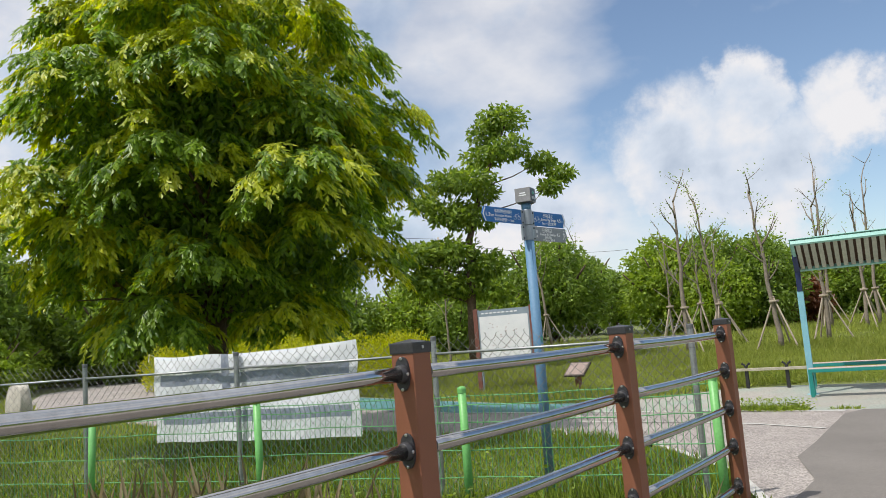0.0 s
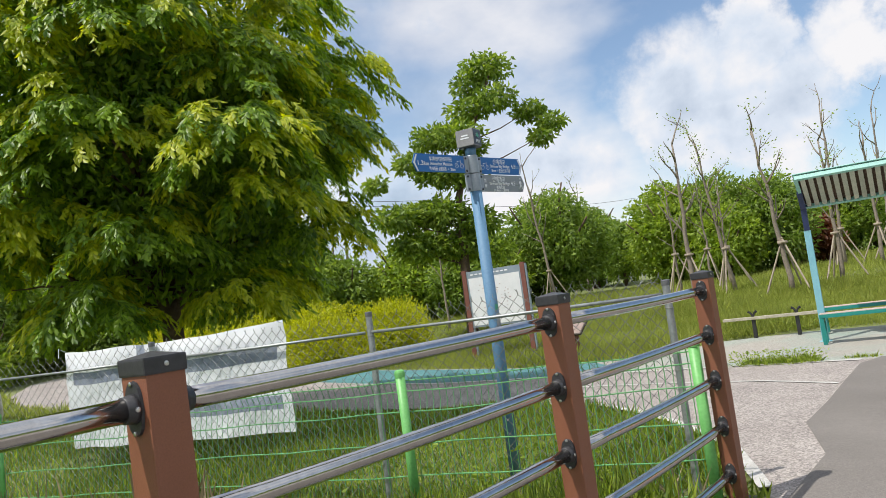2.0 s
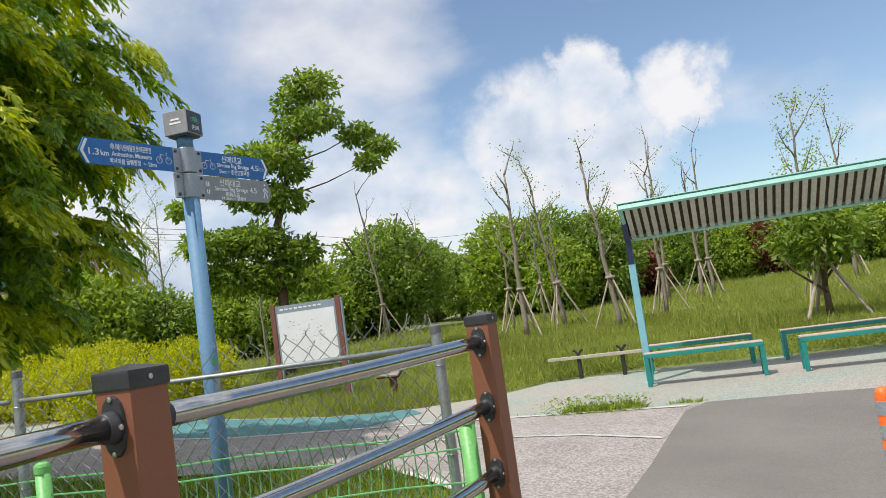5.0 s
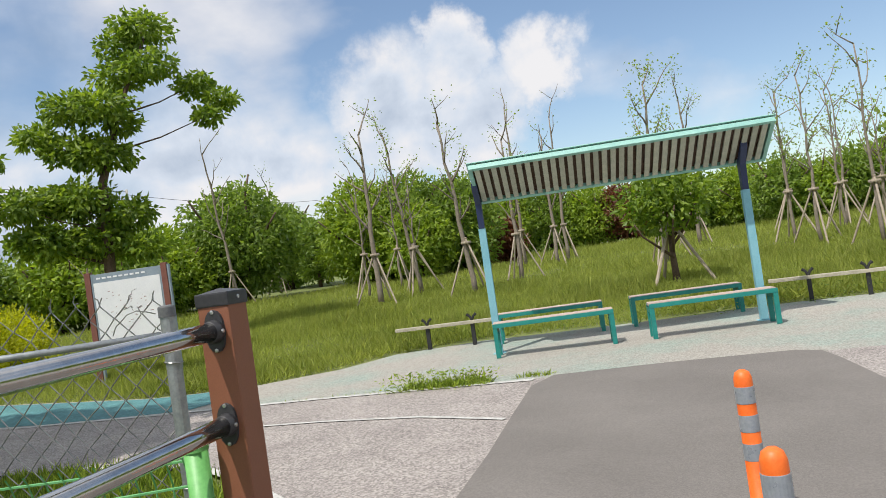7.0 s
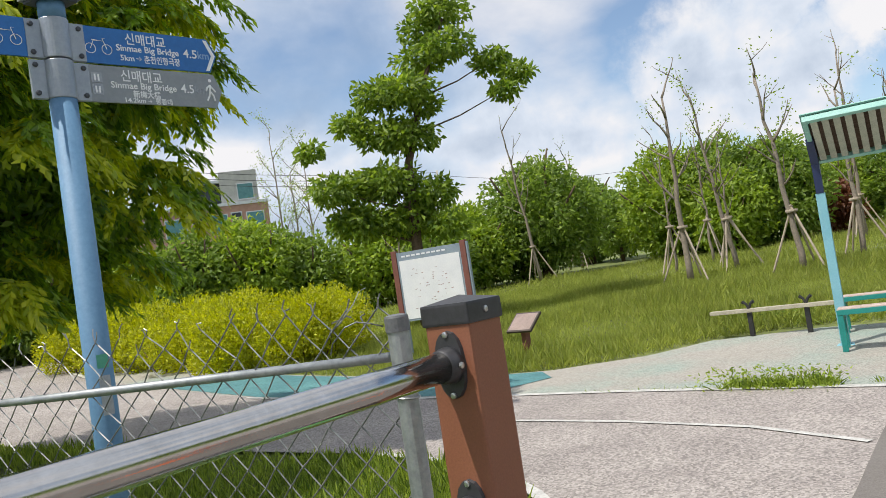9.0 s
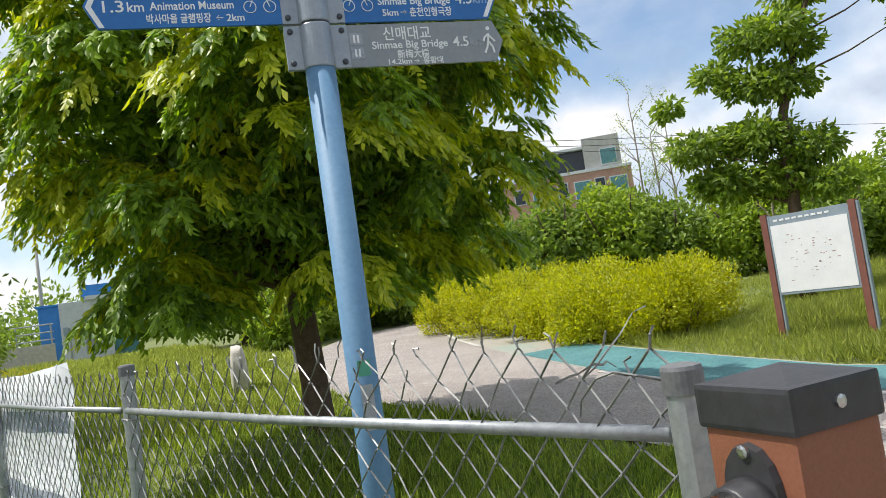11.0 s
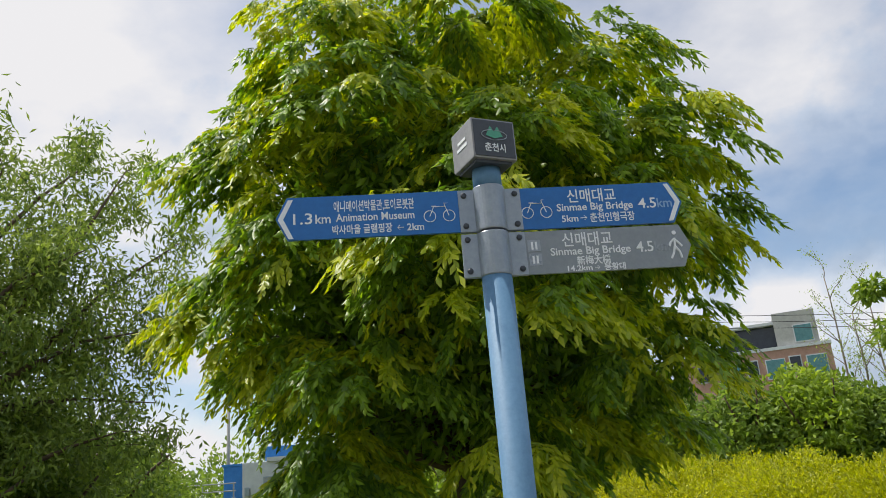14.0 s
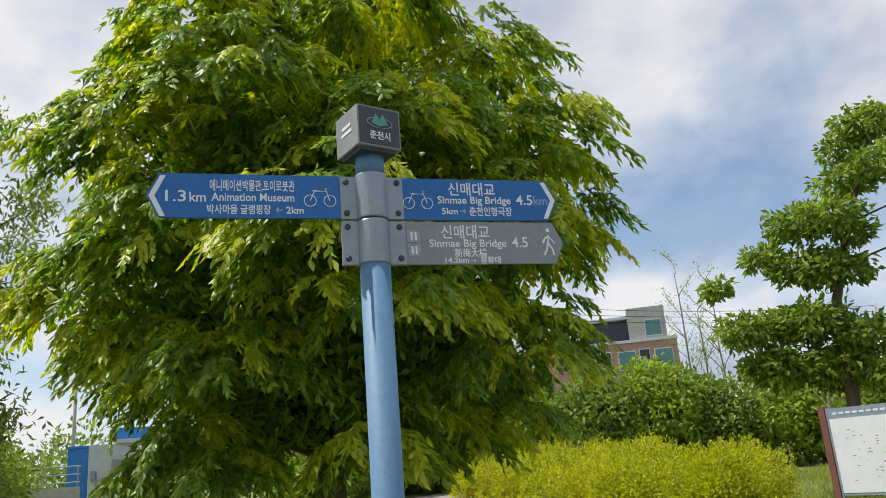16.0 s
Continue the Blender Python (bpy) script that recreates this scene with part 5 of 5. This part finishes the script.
for i, (x, y, tall, wide, leaf) in enumerate([(5.6, 27.5, 5.6, 5.2, L_DEEP), (5.0, 31.0, 5.0, 4.4, L_DEEP), (9.3, 30.0, 4.0, 5.0, L_DEEP), (12.5, 31.5, 4.6, 5.5, L_DEEP), (5.2, 24.6, 1.7, 2.4, L_LIGHT), (5.0, 25.2, 1.3, 0.9, L_RED), (6.6, 26.0, 1.8, 2.4, L_LIGHT), (16, 33, 5, 5.5, L_DEEP)]):
    leafy_tree(x, y, tall, wide, 150 + i, leaf, low=0.0, label="dense tree beside the curving road", group="roadside trees")

bare_tree(18.46, 6.65, 5.3, 201, 26, thick=1.25)
bare_tree(20.45, 6.05, 5.4, 202, 60, lean=(-0.2, 0.5))
bare_tree(17.95, 3.75, 5.1, 203, 36, lean=(-0.1, 0.4), thick=1.1)
bare_tree(24.6, 14.85, 6.6, 204, 4, lean=(-0.4, 0.5))
bare_tree(33.0, 17.5, 5.9, 205, 30)
bare_tree(27.3, 4.0, 6.7, 206, 6)
bare_tree(27.5, 2.4, 6.0, 207, 6)
bare_tree(19.8, -1.2, 5.4, 208, 140)
bare_tree(25.8, -2.3, 5.6, 209, 70)
bare_tree(20.2, 2.9, 4.6, 210, 40)
bare_tree(25.4, 2.5, 5.0, 211, 10)
for i, (x, y, tall) in enumerate([(21.8, -4.7, 4.7), (19.7, -5.0, 4.8), (23.2, -6.3, 4.6), (17.5, -5.9, 5.0), (23.4, -7.5, 3.6), (26.0, -7.0, 4.8), (28.0, -5.6, 5.0), (22.0, 8.4, 4.3), (24.2, 8.0, 4.4), (23.2, 7.0, 4.0), (21.4, -8.2, 4.6), (19.0, -8.0, 5.0)]):
    bare_tree(x, y, tall, 220 + i, 40 if i < 7 else 8, thick=0.7)
for i, (x, y, tall) in enumerate([(20.4, 24.5, 8.2), (21.3, 23.6, 7.0), (20.9, 24.1, 6.6)]):
    bare_tree(x, y, tall, 240 + i, 90, stakes=False, thick=0.8, group="slim trees behind the hedge")
bare_tree(15.6, 13.9, 4.4, 250, 40, thick=0.6, stakes=False)
leafy_tree(14.6, -1.35, 2.55, 1.75, 260, L_LONE, "young_tree", "young round-crowned tree on stakes behind the shelter", 0.16, 0.4, 900, "young trees")
for j in range(3):
    a = j * 2.1 + 0.4
    bm = bmesh.new()
    tube(bm, [(14.6 + math.cos(a) * 0.8, -1.35 + math.sin(a) * 0.8, 0.15), (14.6, -1.35, 1.6)], 0.035, 7)
    tagged(part("tree_stake", bm, M_STAKE), "pale wooden stake propping a young tree", "stake", "tree stakes")


def build_willow():
    g = np.random.default_rng(31)
    rng = random.Random(31)
    X, Y = -5.1, 14.0
    tree = thing("willow_tree", "large airy grey-green willow with dark leaning branches", "tree", X, Y, height(X, Y))
    bm = bmesh.new()
    stem = limb(bm, rng, (-1.6, 0, -0.2), (0.3, 0.0, 1), 3.6, 0.24, 6, 0, 10, 0.6)
    part("trunk", bm, M_BARK, tree, smooth=True)
    tips = []
    for k in range(30):
        bm = bmesh.new()
        a = 2.4 * k
        reach = rng.uniform(2.6, 3.6)
        goal = Vector((0.2 + math.cos(a) * 3.0 * rng.uniform(0.4, 1), math.sin(a) * 2.6 * rng.uniform(0.4, 1), 1.6 + 6.8 * (k / 30)))
        s = stem[2 + k % 5]
        mid = s.lerp(goal, 0.5) + Vector((rng.uniform(-.3, .3), rng.uniform(-.3, .3), 0.3))
        pts = [s, s.lerp(mid, 0.5) + Vector((0, 0, 0.1)), mid, mid.lerp(goal, 0.5) + Vector((rng.uniform(-.2, .2), 0, 0.12)), goal]
        tube(bm, pts, [0.12, 0.085, 0.055, 0.03, 0.01], 6)
        for j in range(7):
            q = pts[2].lerp(pts[4], j / 6)
            e = limb(bm, rng, q, (rng.uniform(-1, 1), rng.uniform(-1, 1), rng.uniform(-0.2, 0.9)), 1.25, 0.009, 5, 0.08, 4, 0.2)
            tips += e[1:]
        part("branch", bm, M_BARK, tree, smooth=True)
    tp = np.array([tuple(t) for t in tips])
    n = 54000
    c = tp[g.integers(0, len(tp), n)] + g.normal(size=(n, 3)) * np.array([0.19, 0.19, 0.2])
    c = c[c[:, 2] > 0.3]
    leaf_mesh("crown", c, g.normal(size=c.shape) * 0.7 + np.array([0, 0, -0.7]), g.uniform(0.11, 0.19, len(c)), g.uniform(0.034, 0.056, len(c)), L_WILLOW, tree, "fine fresh green leaves", g)


build_willow()
for i, (x, y, tall, wide) in enumerate([(-5.2, 11.2, 1.9, 3.4), (-4.4, 14.2, 2.2, 3.0), (-6.8, 13.0, 2.6, 3.8), (-5.6, 17.5, 2.8, 4.0), (-4.6, 20.5, 3.0, 4.0), (-7.5, 16, 3, 4), (-4.6, 25.0, 2.9, 3.4), (-7.0, 24.0, 4.0, 4.5)]):
    leafy_tree(x, y, tall, wide, 300 + i, (L_LIGHT, L_DEEP, L_WILLOW)[i % 3], "shrub", "tangled undergrowth shrub below the willow", 0.13, 0.0, 1100, "undergrowth")


# ---- grass and weeds ----
def inside(x, y, poly):
    hit = np.zeros(len(x), bool)
    for (ax, ay), (bx, by) in zip(poly, poly[1:] + poly[:1]):
        cross = ((ay > y) != (by > y)) & (x < (bx - ax) * (y - ay) / (by - ay + 1e-12) + ax)
        hit ^= cross
    return hit


def grass(name, label, poly, count, tall, width, material, seed, lean=0.35, clumps=0.0, thin_far=0.0):
    g = np.random.default_rng(seed)
    px, py = [p[0] for p in poly], [p[1] for p in poly]
    x, y = g.uniform(min(px), max(px), count * 2), g.uniform(min(py), max(py), count * 2)
    if clumps:
        k = np.sin(x * 2.1 + np.sin(y * 1.7) * 2) * np.cos(y * 1.9 + np.sin(x * 1.3) * 2)
        ok = k + g.normal(size=len(x)) * 0.4 > clumps - 1
        x, y = x[ok], y[ok]
    ok = inside(x, y, poly)
    x, y = x[ok][:count], y[ok][:count]
    n = len(x)
    vary = 0.75 + 0.35 * np.sin(x * 0.9 + 1) * np.cos(y * 1.1)
    base = np.stack([x, y, heights(x, y) - 0.03], 1)
    way = np.stack([g.normal(size=n) * lean, g.normal(size=n) * lean, np.ones(n)], 1)
    leaf_mesh(name, base, way, g.uniform(0.5, 1.15, n) * tall * vary, g.uniform(0.6, 1.3, n) * width, material, None, label, g)


def stuff(name, label, *args, **kw):
    grass(name, label, *args, **kw)
    for o in scene.objects:
        if o.name == name:
            tagged(o, label, "grass", kind="stuff")


WEDGE = [(-11, 0.1), (-0.1, 0.1), (-0.25, 0.5), (-2.8, 9.0), (-11, 9.0)]
VERGE = [(0.3, 0.1), (1.4, 0.5), (2.45, 1.42), (3.44, 2.7), (3.72, 4.1), (3.68, 6.5), (3.48, 9.0), (3.26, 11.0), (2.98, 14.0), (3.7, 19.5), (-4.5, 22.0), (-4.0, 12.0), (-0.6, 3.0)]
LAWN = [(10.4, 2.0), (9.7, 3.3), (8.8, 3.9), (8.0, 4.9), (7.75, 6.2), (7.95, 9.0), (9.2, 9.6), (11.8, 10.5), (13.5, 17.0), (20.0, 18.5), (30.0, 12.0), (38.0, 6.0), (38.0, -6.0), (32.0, -16.0), (10.4, -13.0), (10.3, -5.0), (10.6, -2.0)]
stuff("wedge_grass", "lush grass between the rail and the wire fences", WEDGE, 46000, 0.34, 0.013, L_GRASS, 401, lean=0.5)
stuff("verge_grass", "mown green grass round the signpost and tree", VERGE, 56000, 0.2, 0.012, L_GRASS, 402)
stuff("near_verge_grass", "fresh grass behind the chain-link fence", [(0.3, 0.14), (1.38, 0.52), (2.44, 1.44), (3.42, 2.72), (3.68, 4.4), (3.5, 7.0), (-1.6, 7.0), (-0.5, 2.7)], 22000, 0.17, 0.008, L_GRASS, 407)
stuff("lawn_grass", "tall unmown lawn grass of the park", [(10.42, 2.0), (9.7, 3.25), (8.8, 3.82), (7.95, 4.82), (7.66, 6.2), (7.9, 9.3), (8.3, 12.0), (12, 12), (20, 13), (20, -10), (10.4, -10), (10.35, -5.0), (10.6, -2.0)], 120000, 0.30, 0.0085, L_LAWN, 403, lean=0.6)
stuff("far_lawn_grass", "tall grass towards the park trees", LAWN, 100000, 0.36, 0.017, L_LAWN, 404, lean=0.7)
stuff("rough_grass", "rough grass beyond the tree and the marker stone", [(-4.5, 11.0), (2.8, 11.0), (3.4, 16.5), (4.6, 21.0), (3.0, 38.0), (-8.0, 38.0)], 36000, 0.34, 0.03, L_LAWN, 408, lean=0.6)
stuff("corner_grass", "long bright grass in the fence corner", [(-3.4, 0.4), (-0.25, 0.4), (-1.3, 3.9), (-3.4, 3.9)], 17000, 0.40, 0.0065, L_GRASS, 410, lean=0.45)
stuff("dry_stems", "dry pale weed stems among the grass", WEDGE, 5200, 0.42, 0.0035, L_DRY, 405, lean=0.8)


def weeds(name, label, spots, seed, leaf, tall=0.5, spread=0.35, broad=0.62, per=46, size=1.0):
    """Low broad-leaved weeds, a few stems and leaves each."""
    g = np.random.default_rng(seed)
    bases, ways, ls = [], [], []
    for x, y in spots:
        n = per
        u = g.random(n)
        p = np.stack([x + g.normal(size=n) * spread * 0.5, y + g.normal(size=n) * spread * 0.5, height(x, y) + u * tall], 1)
        bases.append(p)
        ways.append(np.stack([g.normal(size=n), g.normal(size=n), g.normal(size=n) * 0.5 + 0.15], 1))
        ls.append(g.uniform(0.03, 0.065, n) * size)
    b, w, l = np.concatenate(bases), np.concatenate(ways), np.concatenate(ls)
    tagged(leaf_mesh(name, b, w, l, l * broad, leaf, None, label, g), label, "weeds", kind="stuff")


g0 = np.random.default_rng(77)
spots = [(float(a), float(b)) for a, b in zip(g0.uniform(-6.4, -1.0, 860), g0.uniform(0.3, 6.5, 860)) if a < -1.6 - 0.25 * b]
weeds("wedge_weeds", "broad-leaved weeds and creepers inside the fence corner", spots[::2], 78, L_DEEP, 0.42, 0.5, 0.45, 70, 0.85)
weeds("bright_weeds", "fresh light green leafy weeds inside the fence corner", spots[1::2], 83, L_LIGHT, 0.45, 0.4, 0.5, 60, 0.85)
stuff("dry_litter", "flattened dry straw at the foot of the rail fence", [(-6.0, 0.12), (-1.2, 0.12), (-1.4, 0.75), (-6.0, 0.85)], 5200, 0.16, 0.008, L_DRY, 406, lean=3.0)
for nm, pts, n, tall in (("joint_weeds", [(6.16, 1.85), (6.4, 1.8), (6.42, 0.9), (6.18, 0.8)], 620, 0.24), ("edge_weeds", [(6.34, 0.55), (6.5, 0.55), (6.52, 0.15), (6.36, 0.15)], 160, 0.12), ("crack_weeds", [(6.2, 3.4), (6.34, 3.4), (6.36, 2.0), (6.2, 2.0)], 110, 0.14), ("post_weeds", [(0.1, -0.16), (0.3, 0.1), (-1.2, 0.06), (-1.2, -0.1)], 260, 0.16)):
    stuff(nm, "green weeds growing from a joint of the pavement", pts, n, tall, 0.014, L_GRASS, len(nm) * 31, lean=0.7)
creep = [(float(a), float(b)) for a, b in zip(g0.uniform(-5.6, -0.75, 420), g0.uniform(0.35, 3.8, 420)) if a < -2.3 - 0.22 * b]
weeds("creeper_weeds", "large-leaved creepers climbing the green fence", creep[::2], 84, L_CREEPER, 0.46, 0.3, 0.75, 44, 1.25)
weeds("bramble_weeds", "fresh green brambles in the fence corner", creep[1::2], 86, L_LIGHT, 0.5, 0.3, 0.6, 36, 0.9)
stuff("weed_stalks", "thin pale brown weed stalks standing along the green fence", [(-1.6, 1.6), (-2.8, 5.2), (-3.6, 5.2), (-2.6, 1.6)], 380, 0.7, 0.006, L_DRY, 409, lean=0.25)
flowers = [(float(a), float(b)) for a, b in zip(g0.uniform(-4.6, -2.0, 60), g0.uniform(20.0, 24.0, 60))]
weeds("yellow_flowers", "yellow wild flowers in the rough grass", flowers, 85, L_FLOWER, 0.7, 0.7, 0.8, 30)
weeds("leafy_joint_weeds", "bushy green weeds sprouting from the pavement joint", [(6.22 + 0.05 * math.sin(k * 2.2), 0.85 + 0.13 * k) for k in range(9)], 87, L_LIGHT, 0.2, 0.2, 0.4, 60, 0.9)
weeds("shelter_weeds", "leafy weeds behind the shelter benches", [(10.35 + 0.15 * math.sin(k), 3.0 - 0.28 * k) for k in range(32)], 81, L_DEEP, 0.28, 0.3, 0.3)
weeds("fence_weeds", "leafy weeds by the chain-link fence", [(-0.18 - 0.1 * k, 0.9 + 0.35 * k) for k in range(4)], 82, L_LIGHT, 0.45, 0.2)


# ---- buildings and wires far off ----
def build_house():
    a, b = Vector((49.7, 61.9, 0)), Vector((40.0, 68.6, 0))
    d = (b - a).normalized()
    n = Vector((-d.y, d.x, 0))
    if n.y < 0:
        n = -n
    house = thing("brick_house", "brick and grey clad house with teal windows above the thicket", "house", a.x, a.y, height(a.x, a.y))
    g = height(a.x, a.y)
    m = Matrix((( d.x, n.x, 0, 0), (d.y, n.y, 0, 0), (0, 0, 1, 0), (0, 0, 0, 1)))
    bm = bmesh.new()
    box(bm, -0.8, 0, -0.5, 13.5, 9, 12.1 - g, 0.0, m)
    part("lower_wall", bm, M_BRICK, house)
    bm = bmesh.new()
    box(bm, -0.9, -0.1, 12.1 - g, 13.6, 9.1, 12.4 - g, 0, m)
    part("ledge", bm, M_WALLWHITE, house)
    bm = bmesh.new()
    box(bm, 0.0, 0.2, 12.4 - g, 3.7, 8.5, 15.6 - g, 0, m)
    part("upper_wall", bm, M_GREYBRICK, house)
    # Set-back part: the recess's shade is put into its near-black glass colour.
    bm = bmesh.new()
    box(bm, 3.7, 1.2, 12.4 - g, 8.5, 8.5, 14.6 - g, 0, m)
    part("upper_wall", bm, M_DARKGLASS, house)
    bm = bmesh.new()
    box(bm, 3.6, 0.3, 14.6 - g, 8.8, 8.7, 14.85 - g, 0, m)
    part("roof_slab", bm, M_WALLWHITE, house)
    for x0, x1, z0, z1, mat, y in ((0.5, 2.0, 12.7, 14.2, M_WINDOW, 0.2), (-0.2, 1.4, 9.5, 11.2, M_WINDOW, 0), (2.0, 2.9, 9.9, 11.3, M_DARKGLASS, 0), (3.4, 5.0, 9.5, 11.2, M_WINDOW, 0), (5.8, 6.7, 9.9, 11.3, M_DARKGLASS, 0), (7.4, 9.3, 9.3, 11.2, M_WINDOW, 0), (10.2, 11.2, 9.9, 11.3, M_DARKGLASS, 0), (0.2, 2.0, 5.6, 7.2, M_WINDOW, 0), (5.0, 6.8, 5.6, 7.2, M_WINDOW, 0)):
        bm = bmesh.new()
        box(bm, x0 - 0.1, y - 0.06, z0 - 0.1 - g, x1 + 0.1, y + 0.02, z1 + 0.1 - g, 0, m)
        w = part("window", bm, M_WALLWHITE, house)
        bm = bmesh.new()
        box(bm, x0, y - 0.09, z0 - g, x1, y - 0.055, z1 - g, 0, m)
        part("pane", bm, mat, w)


build_house()


def build_hut():
    hut = thing("utility_hut", "pale grey utility hut with a bright blue roof edge", "hut", -1.9, 39.6, height(-1.9, 39.6))
    bm = bmesh.new()
    box(bm, 0.1, 0, -0.3, 2.3, 3.0, 2.75, 0.02)
    part("wall", bm, M_WALLWHITE, hut)
    bm = bmesh.new()
    box(bm, 1.25, -0.12, 2.752, 2.45, 3.1, 2.95, 0.01)
    part("parapet", bm, M_WALLWHITE, hut)
    bm = bmesh.new()
    box(bm, 1.1, 0.5, 2.955, 3.0, 3.5, 3.5, 0.02)
    part("roof", bm, M_BLUEROOF, hut)
    bm = bmesh.new()
    box(bm, 1.08, -0.02, 0.25, 1.62, 0.0, 2.05)
    grille = part("block_window", bm, M_BOARDGREY, hut, "grid of grey glass blocks")
    block = None
    for k in range(9):
        for c in range(3):
            x, z = 1.10 + c * 0.175, 0.28 + k * 0.195
            if block is None:
                bm = bmesh.new()
                box(bm, 0, -0.045, 0, 0.145, -0.022, 0.165, 0.01)
                block = part("glass_block", bm, M_GALV, grille)
                block.location = (x, 0, z)
            else:
                b = new("glass_block", block.data)
                b.parent, b.location = grille, (x, 0, z)
    bm = bmesh.new()
    box(bm, 2.32, 0.2, -0.3, 3.4, 2.0, 1.6, 0.02)
    part("side_cabinet", bm, M_TEAL, hut)
    bm = bmesh.new()
    tube(bm, [(0.45, -0.04, -0.2), (0.45, -0.04, 1.5), (0.45, 0.0, 1.55)], 0.03, 8)
    part("conduit", bm, M_GALV, hut)
    bm = bmesh.new()
    box(bm, 0.2, -0.14, 1.2, 0.42, 0.0, 1.6, 0.01)
    part("meter_box", bm, M_BOARDGREY, hut)
    shed = thing("blue_shed", "bright blue metal shed behind the utility hut", "shed", -2.8, 42.0, height(-2.8, 42.0))
    bm = bmesh.new()
    box(bm, 0, 0, -0.3, 1.5, 1.6, 2.7, 0.02)
    part("wall", bm, M_BLUEROOF, shed)
    for k in range(7):
        bm = bmesh.new()
        box(bm, 0.1 + k * 0.2, -0.03, 0.0, 0.16 + k * 0.2, -0.002, 2.6)
        part("rib", bm, M_BLUEROOF, shed)
    bm = bmesh.new()
    box(bm, -0.1, -0.1, 2.702, 1.6, 1.7, 2.8)
    part("roof", bm, M_BLUEROOF, shed)
    wall = thing("garden_wall", "low grey concrete wall with a metal rail beside the hut", "wall", -6.6, 39.5, height(-6.6, 39.5))
    bm = bmesh.new()
    box(bm, 0, 0, -0.3, 4.5, 0.25, 0.95, 0.02)
    part("wall", bm, M_KERB, wall)
    for z in (1.15, 1.5, 1.85):
        bm = bmesh.new()
        tube(bm, [(0, 0.12, z), (4.5, 0.12, z)], 0.03, 8)
        part("rail", bm, M_GALV, wall)
    for k in range(4):
        bm = bmesh.new()
        tube(bm, [(0.1 + k * 1.43, 0.12, 0.9), (0.1 + k * 1.43, 0.12, 1.88)], 0.035, 8)
        part("post", bm, M_GALV, wall)


build_hut()


def utility_pole(x, y, top, arms=True, thick=1.0):
    p = thing("utility_pole", "grey concrete utility pole with cross arms", "utility pole", x, y, height(x, y), group="utility poles")
    bm = bmesh.new()
    lathe(bm, [(0.17 * thick, -0.3), (0.11 * thick, top - height(x, y))], 12)
    part("pole", bm, M_KERB, p, smooth=True)
    if arms:
        for dz in (1.4, 2.3):
            bm = bmesh.new()
            box(bm, -1.1, -0.05, top - dz - 0.08, 1.1, 0.05, top - dz, 0, Matrix.Translation((0, 0, -height(x, y))) @ Matrix.Rotation(0.5, 4, "Z"))
            part("cross_arm", bm, M_GALV, p)


utility_pole(5.8, 31.05, 6.9, False)
utility_pole(15.9, 50.7, 15.0)
utility_pole(-2.7, 44.5, 8.6, False, 0.65)
utility_pole(60.5, 47.0, 12.5)


def cable(a, b, sag):
    bm = bmesh.new()
    a, b = Vector(a), Vector(b)
    tube(bm, [a.lerp(b, i / 14) - Vector((0, 0, sag * 4 * (i / 14) * (1 - i / 14))) for i in range(15)], 0.022, 5)
    tagged(part("power_cable", bm, M_CABLE), "thin black overhead power cable", "cable", "overhead cables")


for k in range(3):
    cable((15.9, 50.7, 13.6 - 0.45 * k), (60.5, 47.0, 12.3 - 0.5 * k), 0.8)
    cable((15.9, 50.7, 13.6 - 0.45 * k), (-45.0, 75.0, 20.0 - 0.7 * k), 1.2)
cable((60.5, 47.0, 12.0), (95.0, 40.0, 12.0), 0.8)


# ---- wooded hill that closes the view, with an added unseen stretch ----
def far_woods():
    g = np.random.default_rng(900)
    bases, ways, size = [], [], []
    for k in range(170):
        a = 2 * math.pi * k / 170
        r = 62 + 22 * g.random()
        x, y = r * math.cos(a), r * math.sin(a)
        tall = g.uniform(3.0, 5.2)
        # Unseen side, set nearer and taller so the rails reflect a dark band.
        if math.sin(a) < -0.35:
            x, y, tall = x * 0.55, y * 0.55, tall * 1.7
        n = 850
        d = g.normal(size=(n, 3))
        d /= np.linalg.norm(d, axis=1, keepdims=True)
        d[:, 2] = np.abs(d[:, 2])
        bases.append(np.array([x, y, height(x, y)]) + d * np.array([3.4, 3.4, tall]) * (0.6 + 0.45 * g.random((n, 1))))
        ways.append(d + g.normal(size=(n, 3)) * 0.6)
        size.append(g.uniform(0.28, 0.55, n))
    b, w, s = np.concatenate(bases), np.concatenate(ways), np.concatenate(size)
    tagged(leaf_mesh("far_woods", b, w, s, s * 0.6, L_DEEP, None, "", g), "distant belt of green woods with an added nearer stretch out of view", "woods", kind="stuff")


far_woods()
